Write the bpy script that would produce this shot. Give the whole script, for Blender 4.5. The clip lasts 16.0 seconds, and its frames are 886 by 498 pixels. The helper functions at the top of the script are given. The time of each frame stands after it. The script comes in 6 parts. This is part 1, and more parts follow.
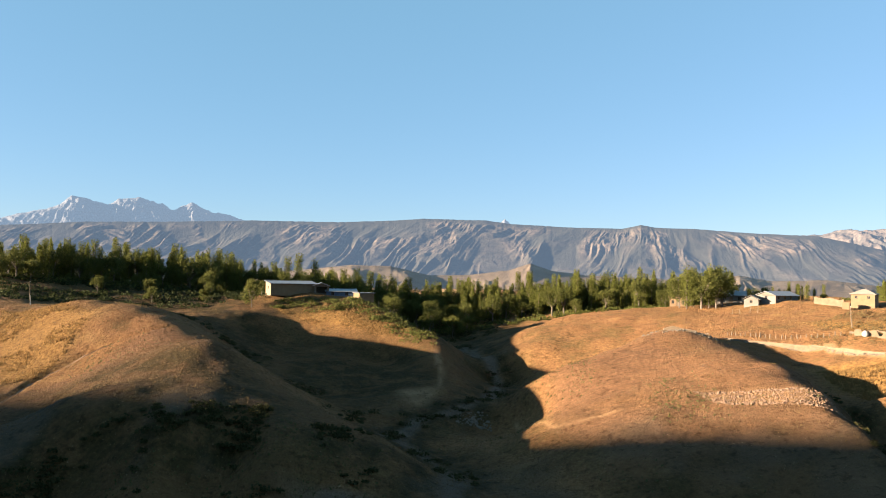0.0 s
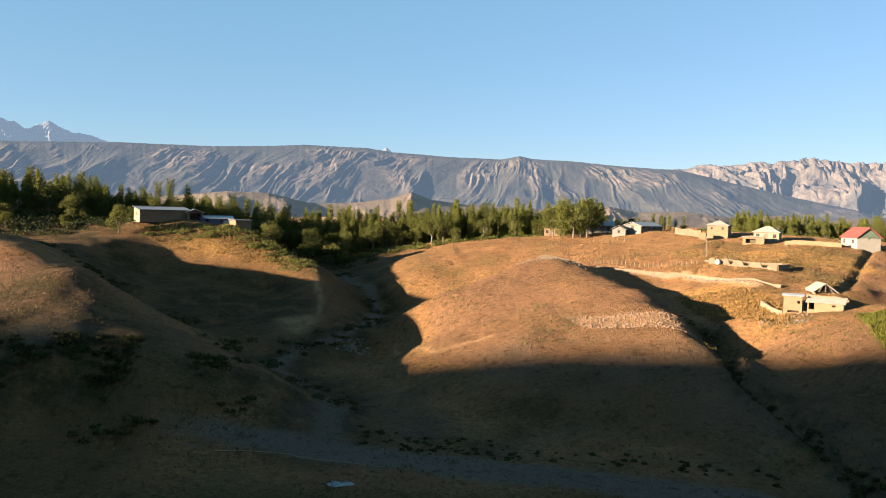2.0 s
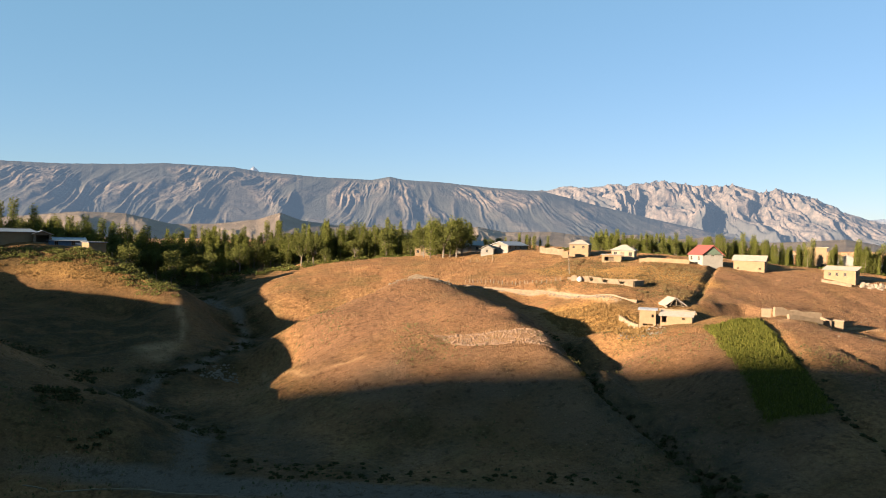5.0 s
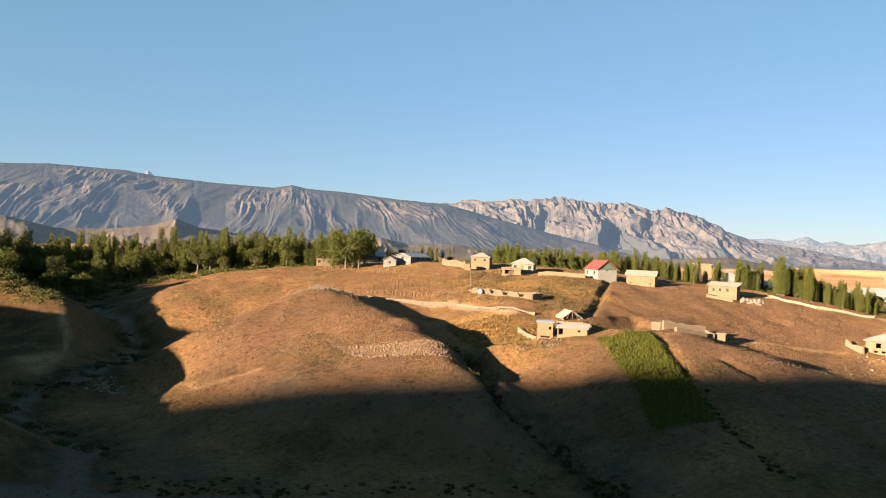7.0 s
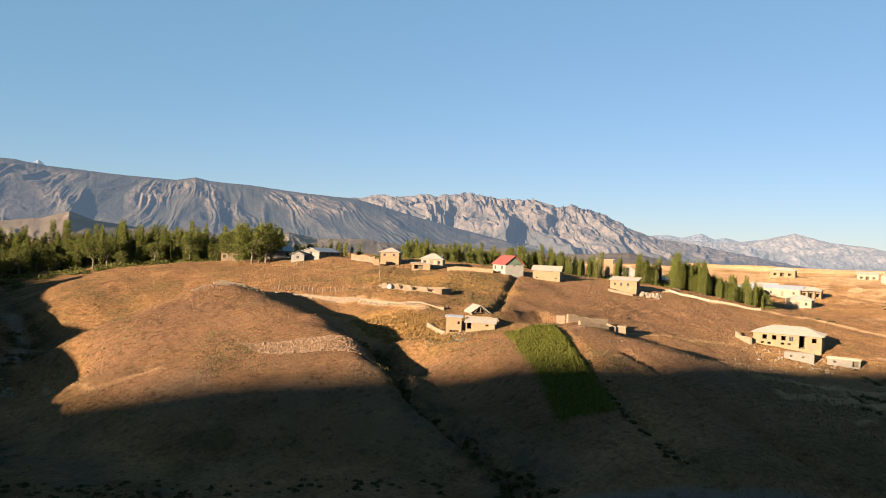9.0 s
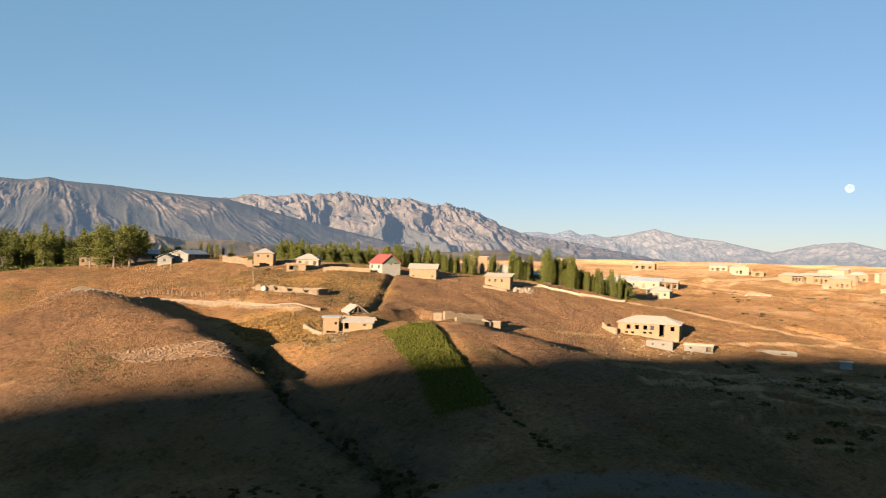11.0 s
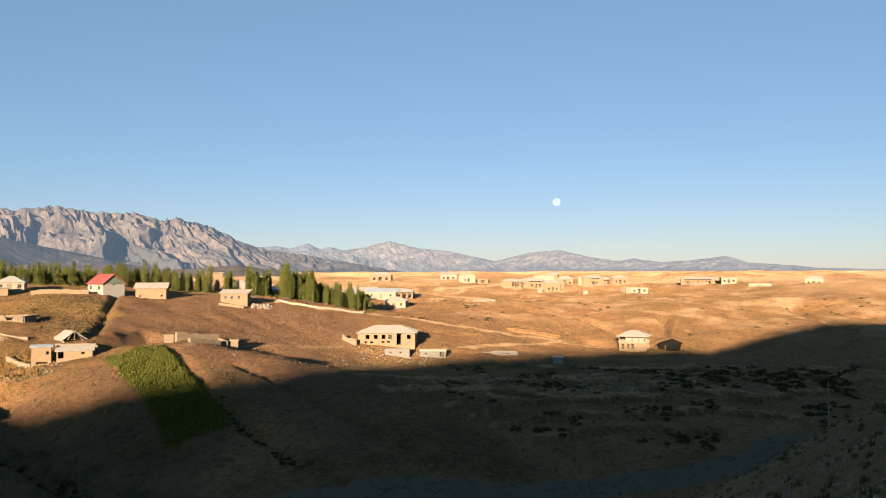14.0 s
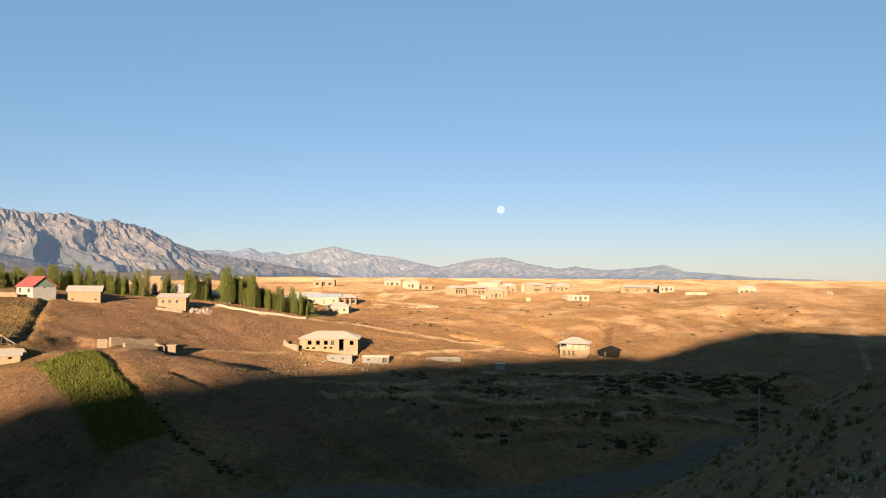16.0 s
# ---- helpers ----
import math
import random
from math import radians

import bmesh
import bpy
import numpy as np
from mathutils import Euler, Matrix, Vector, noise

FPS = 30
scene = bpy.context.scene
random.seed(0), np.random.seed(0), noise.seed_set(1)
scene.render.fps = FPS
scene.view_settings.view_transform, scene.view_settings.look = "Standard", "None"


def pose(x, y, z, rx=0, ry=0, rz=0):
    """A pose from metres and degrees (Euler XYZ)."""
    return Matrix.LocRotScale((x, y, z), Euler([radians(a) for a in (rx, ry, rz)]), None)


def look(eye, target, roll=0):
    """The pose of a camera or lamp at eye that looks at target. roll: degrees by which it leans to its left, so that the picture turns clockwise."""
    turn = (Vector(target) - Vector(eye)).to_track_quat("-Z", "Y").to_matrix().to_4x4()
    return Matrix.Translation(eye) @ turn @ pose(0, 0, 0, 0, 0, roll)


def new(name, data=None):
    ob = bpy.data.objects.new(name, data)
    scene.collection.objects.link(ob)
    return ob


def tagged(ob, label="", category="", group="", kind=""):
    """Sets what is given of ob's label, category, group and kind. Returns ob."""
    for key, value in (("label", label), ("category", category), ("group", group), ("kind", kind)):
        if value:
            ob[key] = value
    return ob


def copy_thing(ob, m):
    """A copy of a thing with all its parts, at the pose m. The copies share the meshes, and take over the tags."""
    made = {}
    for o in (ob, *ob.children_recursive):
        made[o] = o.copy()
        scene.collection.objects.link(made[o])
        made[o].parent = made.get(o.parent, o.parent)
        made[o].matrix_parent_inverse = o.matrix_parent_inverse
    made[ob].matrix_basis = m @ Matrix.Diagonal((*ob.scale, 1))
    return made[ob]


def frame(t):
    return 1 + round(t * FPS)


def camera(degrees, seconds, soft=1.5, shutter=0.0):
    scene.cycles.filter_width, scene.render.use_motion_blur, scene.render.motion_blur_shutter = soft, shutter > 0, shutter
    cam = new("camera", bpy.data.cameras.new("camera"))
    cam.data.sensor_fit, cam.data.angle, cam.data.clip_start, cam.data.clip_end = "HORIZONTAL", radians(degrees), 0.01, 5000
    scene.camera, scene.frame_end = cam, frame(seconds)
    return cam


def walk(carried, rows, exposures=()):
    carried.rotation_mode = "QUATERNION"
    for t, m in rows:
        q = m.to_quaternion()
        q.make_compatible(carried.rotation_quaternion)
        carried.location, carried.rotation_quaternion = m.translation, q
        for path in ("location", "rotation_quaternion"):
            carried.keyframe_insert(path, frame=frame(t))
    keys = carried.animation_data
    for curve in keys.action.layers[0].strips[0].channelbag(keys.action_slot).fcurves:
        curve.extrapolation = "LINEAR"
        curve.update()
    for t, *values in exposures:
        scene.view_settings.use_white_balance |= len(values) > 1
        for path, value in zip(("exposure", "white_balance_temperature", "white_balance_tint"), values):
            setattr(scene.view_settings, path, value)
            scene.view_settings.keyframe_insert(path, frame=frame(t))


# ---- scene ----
cam = camera(61.0, 16.0, soft=1.0, shutter=0.3)
EYE = (0.0, 0.0, 30.0)
# seconds, heading (clockwise from +y), pitch up, lean to the right
ROWS = [
    (0.0, -0.06, 2.53, -0.99),
    (0.5, 1.28, 0.94, -2.94),
    (1.0, 6.72, -2.11, -4.23),
    (1.5, 7.96, -2.65, -3.44),
    (2.0, 9.11, -2.71, -1.59),
    (2.5, 10.41, -2.74, -0.94),
    (3.0, 11.86, -1.87, -1.07),
    (3.5, 13.46, -1.40, -1.23),
    (4.0, 15.12, -1.14, -1.36),
    (6.3, 23.62, -0.46, -1.99),
    (6.5, 24.26, -0.27, -2.26),
    (7.0, 26.22, 0.18, -2.40),
    (7.5, 28.30, 0.27, -2.46),
    (8.0, 29.88, 0.26, -2.52),
    (8.5, 31.54, 0.25, -2.57),
    (10.8, 40.95, 0.13, -1.75),
    (11.0, 42.48, 0.36, -1.55),
    (11.5, 47.85, 1.08, -1.43),
    (12.0, 52.22, 1.80, -1.40),
    (12.5, 54.58, 1.92, -1.12),
    (13.0, 57.51, 1.83, -0.53),
    (13.5, 60.19, 1.73, -0.12),
    (14.0, 62.18, 1.63, 0.21),
    (14.5, 63.87, 1.52, 0.25),
    (15.0, 65.40, 1.44, 0.17),
    (15.5, 66.03, 1.77, 0.04),
    (16.0, 66.41, 2.10, -0.40),
]


def held(az, pitch, lean):
    """A phone held at arm's length: the eye swings a little as the body turns."""
    a, p = radians(az), radians(pitch)
    way = Vector((math.sin(a) * math.cos(p), math.cos(a) * math.cos(p), math.sin(p)))
    eye = Vector(EYE) + 0.25 * Vector((math.sin(a), math.cos(a), 0))
    return look(eye, eye + 10 * way, -lean)


walk(cam, [(t, held(az, pitch, lean)) for t, az, pitch, lean in ROWS],
     exposures=[(0.0, 2.90), (1.0, 2.98), (2.0, 2.80), (4.0, 2.74), (8.0, 2.52), (11.0, 2.40), (13.0, 2.32), (16.0, 2.34)])

# ---- world and sun ----
SUN_AZ, SUN_EL = 253.0, 9.0          # where the sun stands: behind the camera, low
world = bpy.data.worlds.new("sky")
scene.world = world
world.use_nodes = True
wn = world.node_tree.nodes
sky = wn.new("ShaderNodeTexSky")
sky.sky_type, sky.sun_disc = "NISHITA", False
sky.sun_elevation, sky.sun_rotation = radians(SUN_EL), radians(SUN_AZ)
sky.air_density, sky.dust_density, sky.ozone_density, sky.altitude = 1.0, 0.15, 1.0, 1200
thin = wn.new("ShaderNodeMix")           # clear mountain air: the single scattering, thinned,
thin.data_type, thin.blend_type = "RGBA", "MULTIPLY"
thin.inputs[0].default_value = 1.0
thin.inputs[7].default_value = (0.29, 0.27, 0.39, 1.0)
veil = wn.new("ShaderNodeMix")           # and the evenly scattered light added to it
veil.data_type, veil.blend_type = "RGBA", "ADD"
veil.inputs[0].default_value = 1.0
veil.inputs[7].default_value = (0.42, 1.01, 1.27, 1.0)
world.node_tree.links.new(sky.outputs[0], thin.inputs[6])
world.node_tree.links.new(thin.outputs[2], veil.inputs[6])
world.node_tree.links.new(veil.outputs[2], wn["Background"].inputs[0])
wn["Background"].inputs[1].default_value = 0.045
sun = new("sun", bpy.data.lights.new("sun", "SUN"))
sun.data.energy, sun.data.angle, sun.data.color = 5.0, radians(0.9), (1.0, 0.79, 0.57)
_a, _e = radians(SUN_AZ), radians(SUN_EL)
SUN_DIR = Vector((math.sin(_a) * math.cos(_e), math.cos(_a) * math.cos(_e), math.sin(_e)))
sun.matrix_world = look(SUN_DIR * 200, (0, 0, 0))

# ---- materials ----
def mat(name, rough=0.9, spec=0.3):
    m = bpy.data.materials.new(name)
    m.use_nodes = True
    b = m.node_tree.nodes["Principled BSDF"]
    b.inputs["Roughness"].default_value = rough
    b.inputs["Specular IOR Level"].default_value = spec
    return m, m.node_tree.nodes, m.node_tree.links, b


def rgb(c):
    return (*c, 1.0)


def noise_node(nd, ln, scale, detail=6.0, rough=0.6, coords="Object", stretch=None):
    tc = nd.new("ShaderNodeTexCoord")
    n = nd.new("ShaderNodeTexNoise")
    n.inputs["Scale"].default_value, n.inputs["Detail"].default_value = scale, detail
    n.inputs["Roughness"].default_value = rough
    out = tc.outputs[coords]
    if stretch:
        mp = nd.new("ShaderNodeMapping")
        mp.inputs["Scale"].default_value = stretch
        ln.new(out, mp.inputs["Vector"])
        out = mp.outputs["Vector"]
    ln.new(out, n.inputs["Vector"])
    return n.outputs["Fac"]


def ramp(nd, ln, fac, stops):
    r = nd.new("ShaderNodeValToRGB")
    while len(r.color_ramp.elements) < len(stops):
        r.color_ramp.elements.new(0.5)
    for e, (p, c) in zip(r.color_ramp.elements, stops):
        e.position, e.color = p, rgb(c)
    ln.new(fac, r.inputs["Fac"])
    return r.outputs["Color"]


def mix(nd, ln, fac, a, b, mode="MIX"):
    n = nd.new("ShaderNodeMix")
    n.data_type, n.blend_type = "RGBA", mode
    for sock, val in ((n.inputs[0], fac), (n.inputs[6], a), (n.inputs[7], b)):
        if isinstance(val, (int, float)):
            sock.default_value = val
        elif isinstance(val, tuple):
            sock.default_value = rgb(val)
        else:
            ln.new(val, sock)
    return n.outputs[2]


def math_node(nd, ln, op, a, b=0.0):
    n = nd.new("ShaderNodeMath")
    n.operation, n.use_clamp = op, True
    for sock, val in ((n.inputs[0], a), (n.inputs[1], b)):
        if isinstance(val, (int, float)):
            sock.default_value = val
        else:
            ln.new(val, sock)
    return n.outputs[0]


def bump(nd, ln, b, height, strength, dist):
    n = nd.new("ShaderNodeBump")
    n.inputs["Strength"].default_value, n.inputs["Distance"].default_value = strength, dist
    ln.new(height, n.inputs["Height"])
    ln.new(n.outputs["Normal"], b.inputs["Normal"])


def mottled(name, dark, light, scale=3.0, rough=0.9, relief=0.02, spec=0.25, fine=9.0, per_object=0.0):
    """A worn surface: two scales of noise between two colours, with slight relief."""
    m, nd, ln, b = mat(name, rough, spec)
    b.inputs["Diffuse Roughness"].default_value = 0.7
    big = noise_node(nd, ln, scale)
    small = noise_node(nd, ln, scale * fine, 3.0)
    fac = math_node(nd, ln, "ADD", math_node(nd, ln, "MULTIPLY", big, 0.65), math_node(nd, ln, "MULTIPLY", small, 0.35))
    col = ramp(nd, ln, fac, [(0.3, dark), (0.7, light)])
    if per_object:
        oi = nd.new("ShaderNodeObjectInfo")
        col = mix(nd, ln, math_node(nd, ln, "MULTIPLY", oi.outputs["Random"], per_object), col, dark)
    ln.new(col, b.inputs["Base Color"])
    if relief:
        bump(nd, ln, b, small, 0.6, relief)
    return m


def ground_material():
    m, nd, ln, b = mat("dry_steppe_ground", 0.95, 0.1)
    b.inputs["Diffuse Roughness"].default_value = 1.0

    def mask(name):
        n = nd.new("ShaderNodeAttribute")
        n.attribute_name = name
        return n.outputs["Fac"]

    patch = noise_node(nd, ln, 0.035, 5.0)
    mid = noise_node(nd, ln, 0.25, 5.0)
    tuft = noise_node(nd, ln, 1.6, 4.0, 0.7)
    fine = noise_node(nd, ln, 9.0, 3.0, 0.7)
    coarse = noise_node(nd, ln, 0.09, 6.0, 0.7)
    grass = ramp(nd, ln, tuft, [(0.28, (0.0994, 0.0604, 0.0282)), (0.5, (0.2153, 0.1242, 0.0563)), (0.74, (0.3478, 0.2111, 0.0994))])
    soil = ramp(nd, ln, mid, [(0.35, (0.1366, 0.0745, 0.0364)), (0.65, (0.2360, 0.1325, 0.0662))])
    col = mix(nd, ln, ramp(nd, ln, patch, [(0.42, (0.12,) * 3), (0.6, (0.75,) * 3)]), grass, soil)
    weed = ramp(nd, ln, tuft, [(0.3, (0.0704, 0.0546, 0.0232)), (0.7, (0.1656, 0.1259, 0.0530))])
    col = mix(nd, ln, ramp(nd, ln, coarse, [(0.50, (0.0,) * 3), (0.66, (0.7,) * 3)]), col, weed)
    hay = ramp(nd, ln, fine, [(0.3, (0.2070, 0.1366, 0.0596)), (0.7, (0.3643, 0.2484, 0.1118))])
    col = mix(nd, ln, ramp(nd, ln, coarse, [(0.30, (0.6,) * 3), (0.44, (0.0,) * 3)]), col, hay)
    furrow = noise_node(nd, ln, 1.1, 4.0, 0.7, stretch=(0.35, 1.3, 1.0))
    clay = ramp(nd, ln, mix(nd, ln, 0.5, tuft, furrow), [(0.3, (0.100, 0.0580, 0.0325)), (0.5, (0.1600, 0.0940, 0.0530)), (0.7, (0.2300, 0.1370, 0.0790))])
    col = mix(nd, ln, mask("clay"), col, clay)
    straw = ramp(nd, ln, tuft, [(0.3, (0.1173, 0.0693, 0.0252)), (0.5, (0.2582, 0.1550, 0.0551)), (0.7, (0.3747, 0.2347, 0.0904))])
    col = mix(nd, ln, mask("straw"), col, straw)
    # Dark olive growth; masked over gully sides it also deepens their shade.
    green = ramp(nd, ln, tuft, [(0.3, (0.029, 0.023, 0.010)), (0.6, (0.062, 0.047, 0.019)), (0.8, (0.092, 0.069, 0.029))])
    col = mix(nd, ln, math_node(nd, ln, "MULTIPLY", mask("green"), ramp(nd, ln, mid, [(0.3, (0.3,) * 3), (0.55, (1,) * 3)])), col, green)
    crop = ramp(nd, ln, fine, [(0.3, (0.0331, 0.0414, 0.0075)), (0.7, (0.0787, 0.0869, 0.0149))])
    col = mix(nd, ln, mask("crop"), col, crop)
    gravel = ramp(nd, ln, fine, [(0.3, (0.090, 0.0760, 0.0640)), (0.7, (0.1850, 0.1600, 0.1360))])
    col = mix(nd, ln, mask("gravel"), col, gravel)
    bare = ramp(nd, ln, mid, [(0.3, (0.300, 0.2000, 0.1150)), (0.7, (0.430, 0.300, 0.1780))])
    col = mix(nd, ln, mask("bare"), col, bare)
    clump = noise_node(nd, ln, 0.75, 3.0, 0.65)
    col = mix(nd, ln, ramp(nd, ln, clump, [(0.55, (0.0,) * 3), (0.67, (0.7,) * 3)]), col, (0.46, 0.42, 0.36), "MULTIPLY")
    chip = noise_node(nd, ln, 2.4, 3.0, 0.6)
    col = mix(nd, ln, ramp(nd, ln, chip, [(0.66, (0.0,) * 3), (0.74, (0.5,) * 3)]), col, (0.3478, 0.2732, 0.1822))
    col = mix(nd, ln, 1.0, col, (1.03, 0.93, 0.84), "MULTIPLY")
    ln.new(col, b.inputs["Base Color"])
    h = math_node(nd, ln, "ADD", math_node(nd, ln, "MULTIPLY", tuft, 0.6), math_node(nd, ln, "MULTIPLY", fine, 0.4))
    bump(nd, ln, b, h, 1.0, 1.1)
    return m


def rock_material(name, low, high, pale, scale, haze):
    """Rock and scrub of the distant backdrop, its bluish haze painted in as emission."""
    m, nd, ln, b = mat(name, 0.95, 0.1)
    big = noise_node(nd, ln, scale, 8.0, 0.65)
    fine = noise_node(nd, ln, scale * 6, 6.0, 0.7)
    col = ramp(nd, ln, big, [(0.35, low), (0.62, high)])
    geo = nd.new("ShaderNodeAttribute")
    geo.attribute_name = "bare_rock"
    grit = noise_node(nd, ln, scale * 22, 4.0, 0.7)
    f = math_node(nd, ln, "MULTIPLY", geo.outputs["Fac"], ramp(nd, ln, fine, [(0.38, (0.2,) * 3), (0.58, (1,) * 3)]))
    f = math_node(nd, ln, "MULTIPLY", f, ramp(nd, ln, grit, [(0.36, (0.3,) * 3), (0.56, (1,) * 3)]))
    col = mix(nd, ln, ramp(nd, ln, grit, [(0.40, (0.5,) * 3), (0.6, (0.0,) * 3)]), col, low)
    col = mix(nd, ln, f, col, pale)
    ln.new(col, b.inputs["Base Color"])
    b.inputs["Emission Color"].default_value = rgb(haze)
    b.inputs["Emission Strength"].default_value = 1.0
    bump(nd, ln, b, mix(nd, ln, 0.5, fine, grit), 0.8, 9.0)
    return m


GROUND = ground_material()

# ---- the land ----
# crest, gully and slope lines of the land: x, y, z in metres
LAND = {
    'valley_road': [(-30, 87, 4.8), (-13, 86, 4.5), (2, 87, 4.0), (21, 76, 4.0), (41, 65, 4.0), (80, 31, 4.5), (90, 21, 5.0), (99, 12, 6.0), (107, 7, 8.0)],
    'main_gully': [(2.0, 102.1, 3.76), (-2.0, 111.7, 3.83), (-8.0, 123.2, 4.71), (-4.0, 134.1, 5.5), (2.0, 139.9, 6.19), (11.3, 161.6, 6.07), (13.8, 182.7, 5.64), (9.8, 197.1, 9.57), (6.0, 228.2, 10.5), (3.0, 255.0, 12.8), (1.0, 275.0, 15.53)],
    'left_gully': [(-16.0, 131.2, 6.77), (-27.0, 147.9, 8.64), (-42.4, 164.4, 13.34), (-46.8, 162.0, 17.34), (-56.8, 175.1, 19.57), (-74.0, 199.7, 19.9)],
    'left_hill_crest': [(-102.3, 174.1, 22.24), (-82.9, 161.1, 23.74), (-64.2, 147.0, 23.5), (-51.0, 140.8, 20.92), (-38.2, 122.1, 19.87), (-30.1, 122.4, 15.04), (-21.6, 113.0, 12.46), (-14.4, 107.0, 10.55), (-7.0, 99.0, 8.6)],
    'left_hill_face': [(-89.8, 153.7, 16.9), (-81.8, 139.0, 13.84), (-63.0, 134.4, 14.74), (-41.7, 116.2, 16.06), (-27.6, 105.5, 13.7), (-61.2, 110.4, 9.22), (-45.8, 96.4, 11.26), (-33.8, 93.8, 11.55), (-23, 92, 9.5), (-44.0, 92.9, 5.03), (-26, 92, 4.9)],
    'left_back': [(-122.2, 213.3, 27.09), (-106.8, 208.7, 24.21), (-92.4, 211.9, 22.85), (-129.0, 236.9, 29.5), (-112.0, 256.0, 28.0), (-84.1, 257.2, 25.6)],
    'hut_hill_crest': [(-47.9, 212.5, 23.49), (-46.0, 217.0, 26.0), (-37.1, 221.7, 26.03), (-22.4, 212.2, 24.89), (-12.7, 199.4, 20.8), (-4.9, 185.3, 17.33), (-1.0, 176.9, 13.96), (1.0, 170.4, 11.34), (0.0, 153.5, 8.89)],
    'hut_hill_face': [(-43.6, 192.1, 14.89), (-24.1, 173.9, 11.27), (-14.8, 155.1, 7.71), (-33.7, 196.1, 16.06), (-11.3, 183.0, 10.71), (-49.3, 196.3, 20.17)],
    'spur_crest': [(51, 157, 20.2), (42, 140, 17.9), (39, 128, 15.9), (38, 114, 13.9), (33, 104, 11.2), (29, 94, 7.1), (25, 85, 3.8)],
    'spur_left_edge': [(41.8, 155.3, 19.78), (33.9, 151.7, 16.8), (25.9, 148.5, 14.41), (19.4, 140.3, 12.54), (15.0, 139.2, 8.52)],
    'spur_right_edge': [(53, 147, 19.3), (55, 132, 18.1), (56, 120, 16.8), (55, 108, 15.2), (54, 98, 12.6), (52, 90, 10.2)],
    'right_rim': [(65, 164, 18.8), (68, 145, 15.4), (69, 125, 13.4), (68, 114, 12.6), (64, 101, 10.2), (62, 89, 8.7), (60, 75, 7.8)],
    'spur_shoulder': [(49, 109, 14.9), (43, 111, 14.2), (47, 95, 10.9), (42, 84, 6.1), (49, 78, 6.1)],
    'spur_flank': [(13.7, 136.7, 4.51), (20.6, 115.5, 9.69), (8.9, 121.3, 5.08), (17, 95, 4.2)],
    'rear_hill': [(29.2, 185.6, 14.0), (21.8, 186.9, 13.18), (45.2, 220.8, 21.98), (63.8, 201.3, 22.52), (29.0, 216.0, 18.7), (20.2, 207.4, 15.89), (13.2, 190.5, 12.08), (36.0, 191.9, 16.43), (50.3, 200.2, 20.56)],
    'right_gully': [(56, 90, 10.2), (56, 82, 8.1), (55, 75, 6.3), (53, 69, 4.8)],
    'plateau': [(76, 106, 16.0), (93, 104, 16.9), (78, 128, 17.7), (83, 148, 20.8), (94, 144, 20.6), (123, 158, 24.4), (140, 159, 23.4), (148, 141, 21.4), (168, 135, 19.9), (111, 196, 26.4), (97, 214, 26.2), (76, 207, 22.5)],
    'plateau_slope': [(65, 98, 12.6), (68, 84, 12.4), (64, 71, 9.3), (59, 60, 6.8), (83, 75, 13.3), (76, 60, 9.7), (69, 48, 8.8), (100, 91, 15.6), (66, 112, 15.3)],
    'house_bench': [(104, 108, 16.6), (151, 103, 11.7), (162, 93, 11.1), (115, 97, 12.3), (143, 82, 8.6), (203, 70, 9.6), (198, 51, 9.0)],
    'terrace_slope': [(126, 49, 9.5), (91, 52, 10.2), (100, 39, 7.4), (127, 29, 8.7), (102, 23, 6.7), (111, 14, 7.4), (144, 13, 9.2), (140, 4, 8.5), (165, -1, 10.5), (175, -11, 11.0), (194, 24, 8.5), (225, 5, 12.2), (214, -15, 12.3)],
    'lit_hills': [(230, 99, 14.3), (234, 134, 16.2), (268, 82, 16.6), (249, 57, 14.2), (316, 49, 17.3), (279, 24, 15.1), (330, 8, 17.3), (300, -11, 15.8), (449, -34, 20.6), (442, 84, 20.1), (378, 131, 19.7), (361, 172, 21.4), (271, 129, 17.9), (230, 155, 15.4), (204, 165, 20.3)],
    'tree_flat': [(-52, 285, 21.2), (-3, 285, 15.7), (39, 287, 19.9), (76, 259, 22.3), (112, 268, 24.6), (163, 228, 25.7), (200, 210, 23.3)],
    'valley_floor': [(-61, 35, 5.0), (-95, 55, 8.0), (-53, 53, 5.0), (-31, 54, 4.6), (-9, 49, 4.5), (8, 44, 4.5), (24, 42, 4.5), (44, 37, 4.5), (67, 27, 4.6), (-99, 99, 14.0), (108, -19, 7.0), (177, -31, 9.0), (244, -89, 12.0), (-176, 148, 22.0)],
    'far_plain': [(-383, 321, 21.0), (-171, 470, 21.0), (87, 492, 21.5), (321, 383, 21.5), (547, 291, 21.0), (648, 57, 20.5), (564, -205, 20.0), (-1072, 900, 21.0), (0, 1400, 21.0), (1072, 900, 21.0), (1379, -243, 20.0), (-376, -137, 14.0), (0, -400, 12.0), (306, -257, 14.0), (-1316, -479, 14.0), (0, -1400, 14.0)],
    'right_gully_floor': [(60, 159, 18.0), (62, 139, 15.2), (61, 126, 13.2), (60, 112, 11.2), (58, 102, 9.6)],
    'mid_gully': [(14.2, 153.3, 6.26), (18.9, 158.1, 7.93), (27.9, 165.3, 9.93), (38.5, 169.8, 12.85), (51.4, 180.4, 16.86)],
    'hut_gully': [(-1.0, 218.9, 9.42), (-8.0, 239.7, 12.52), (-16.0, 253.8, 14.49)],
}
FALL = np.array((0.196, 0.9806))     # the way the camera's own hillside falls
SIDE = np.array((0.9806, -0.196))
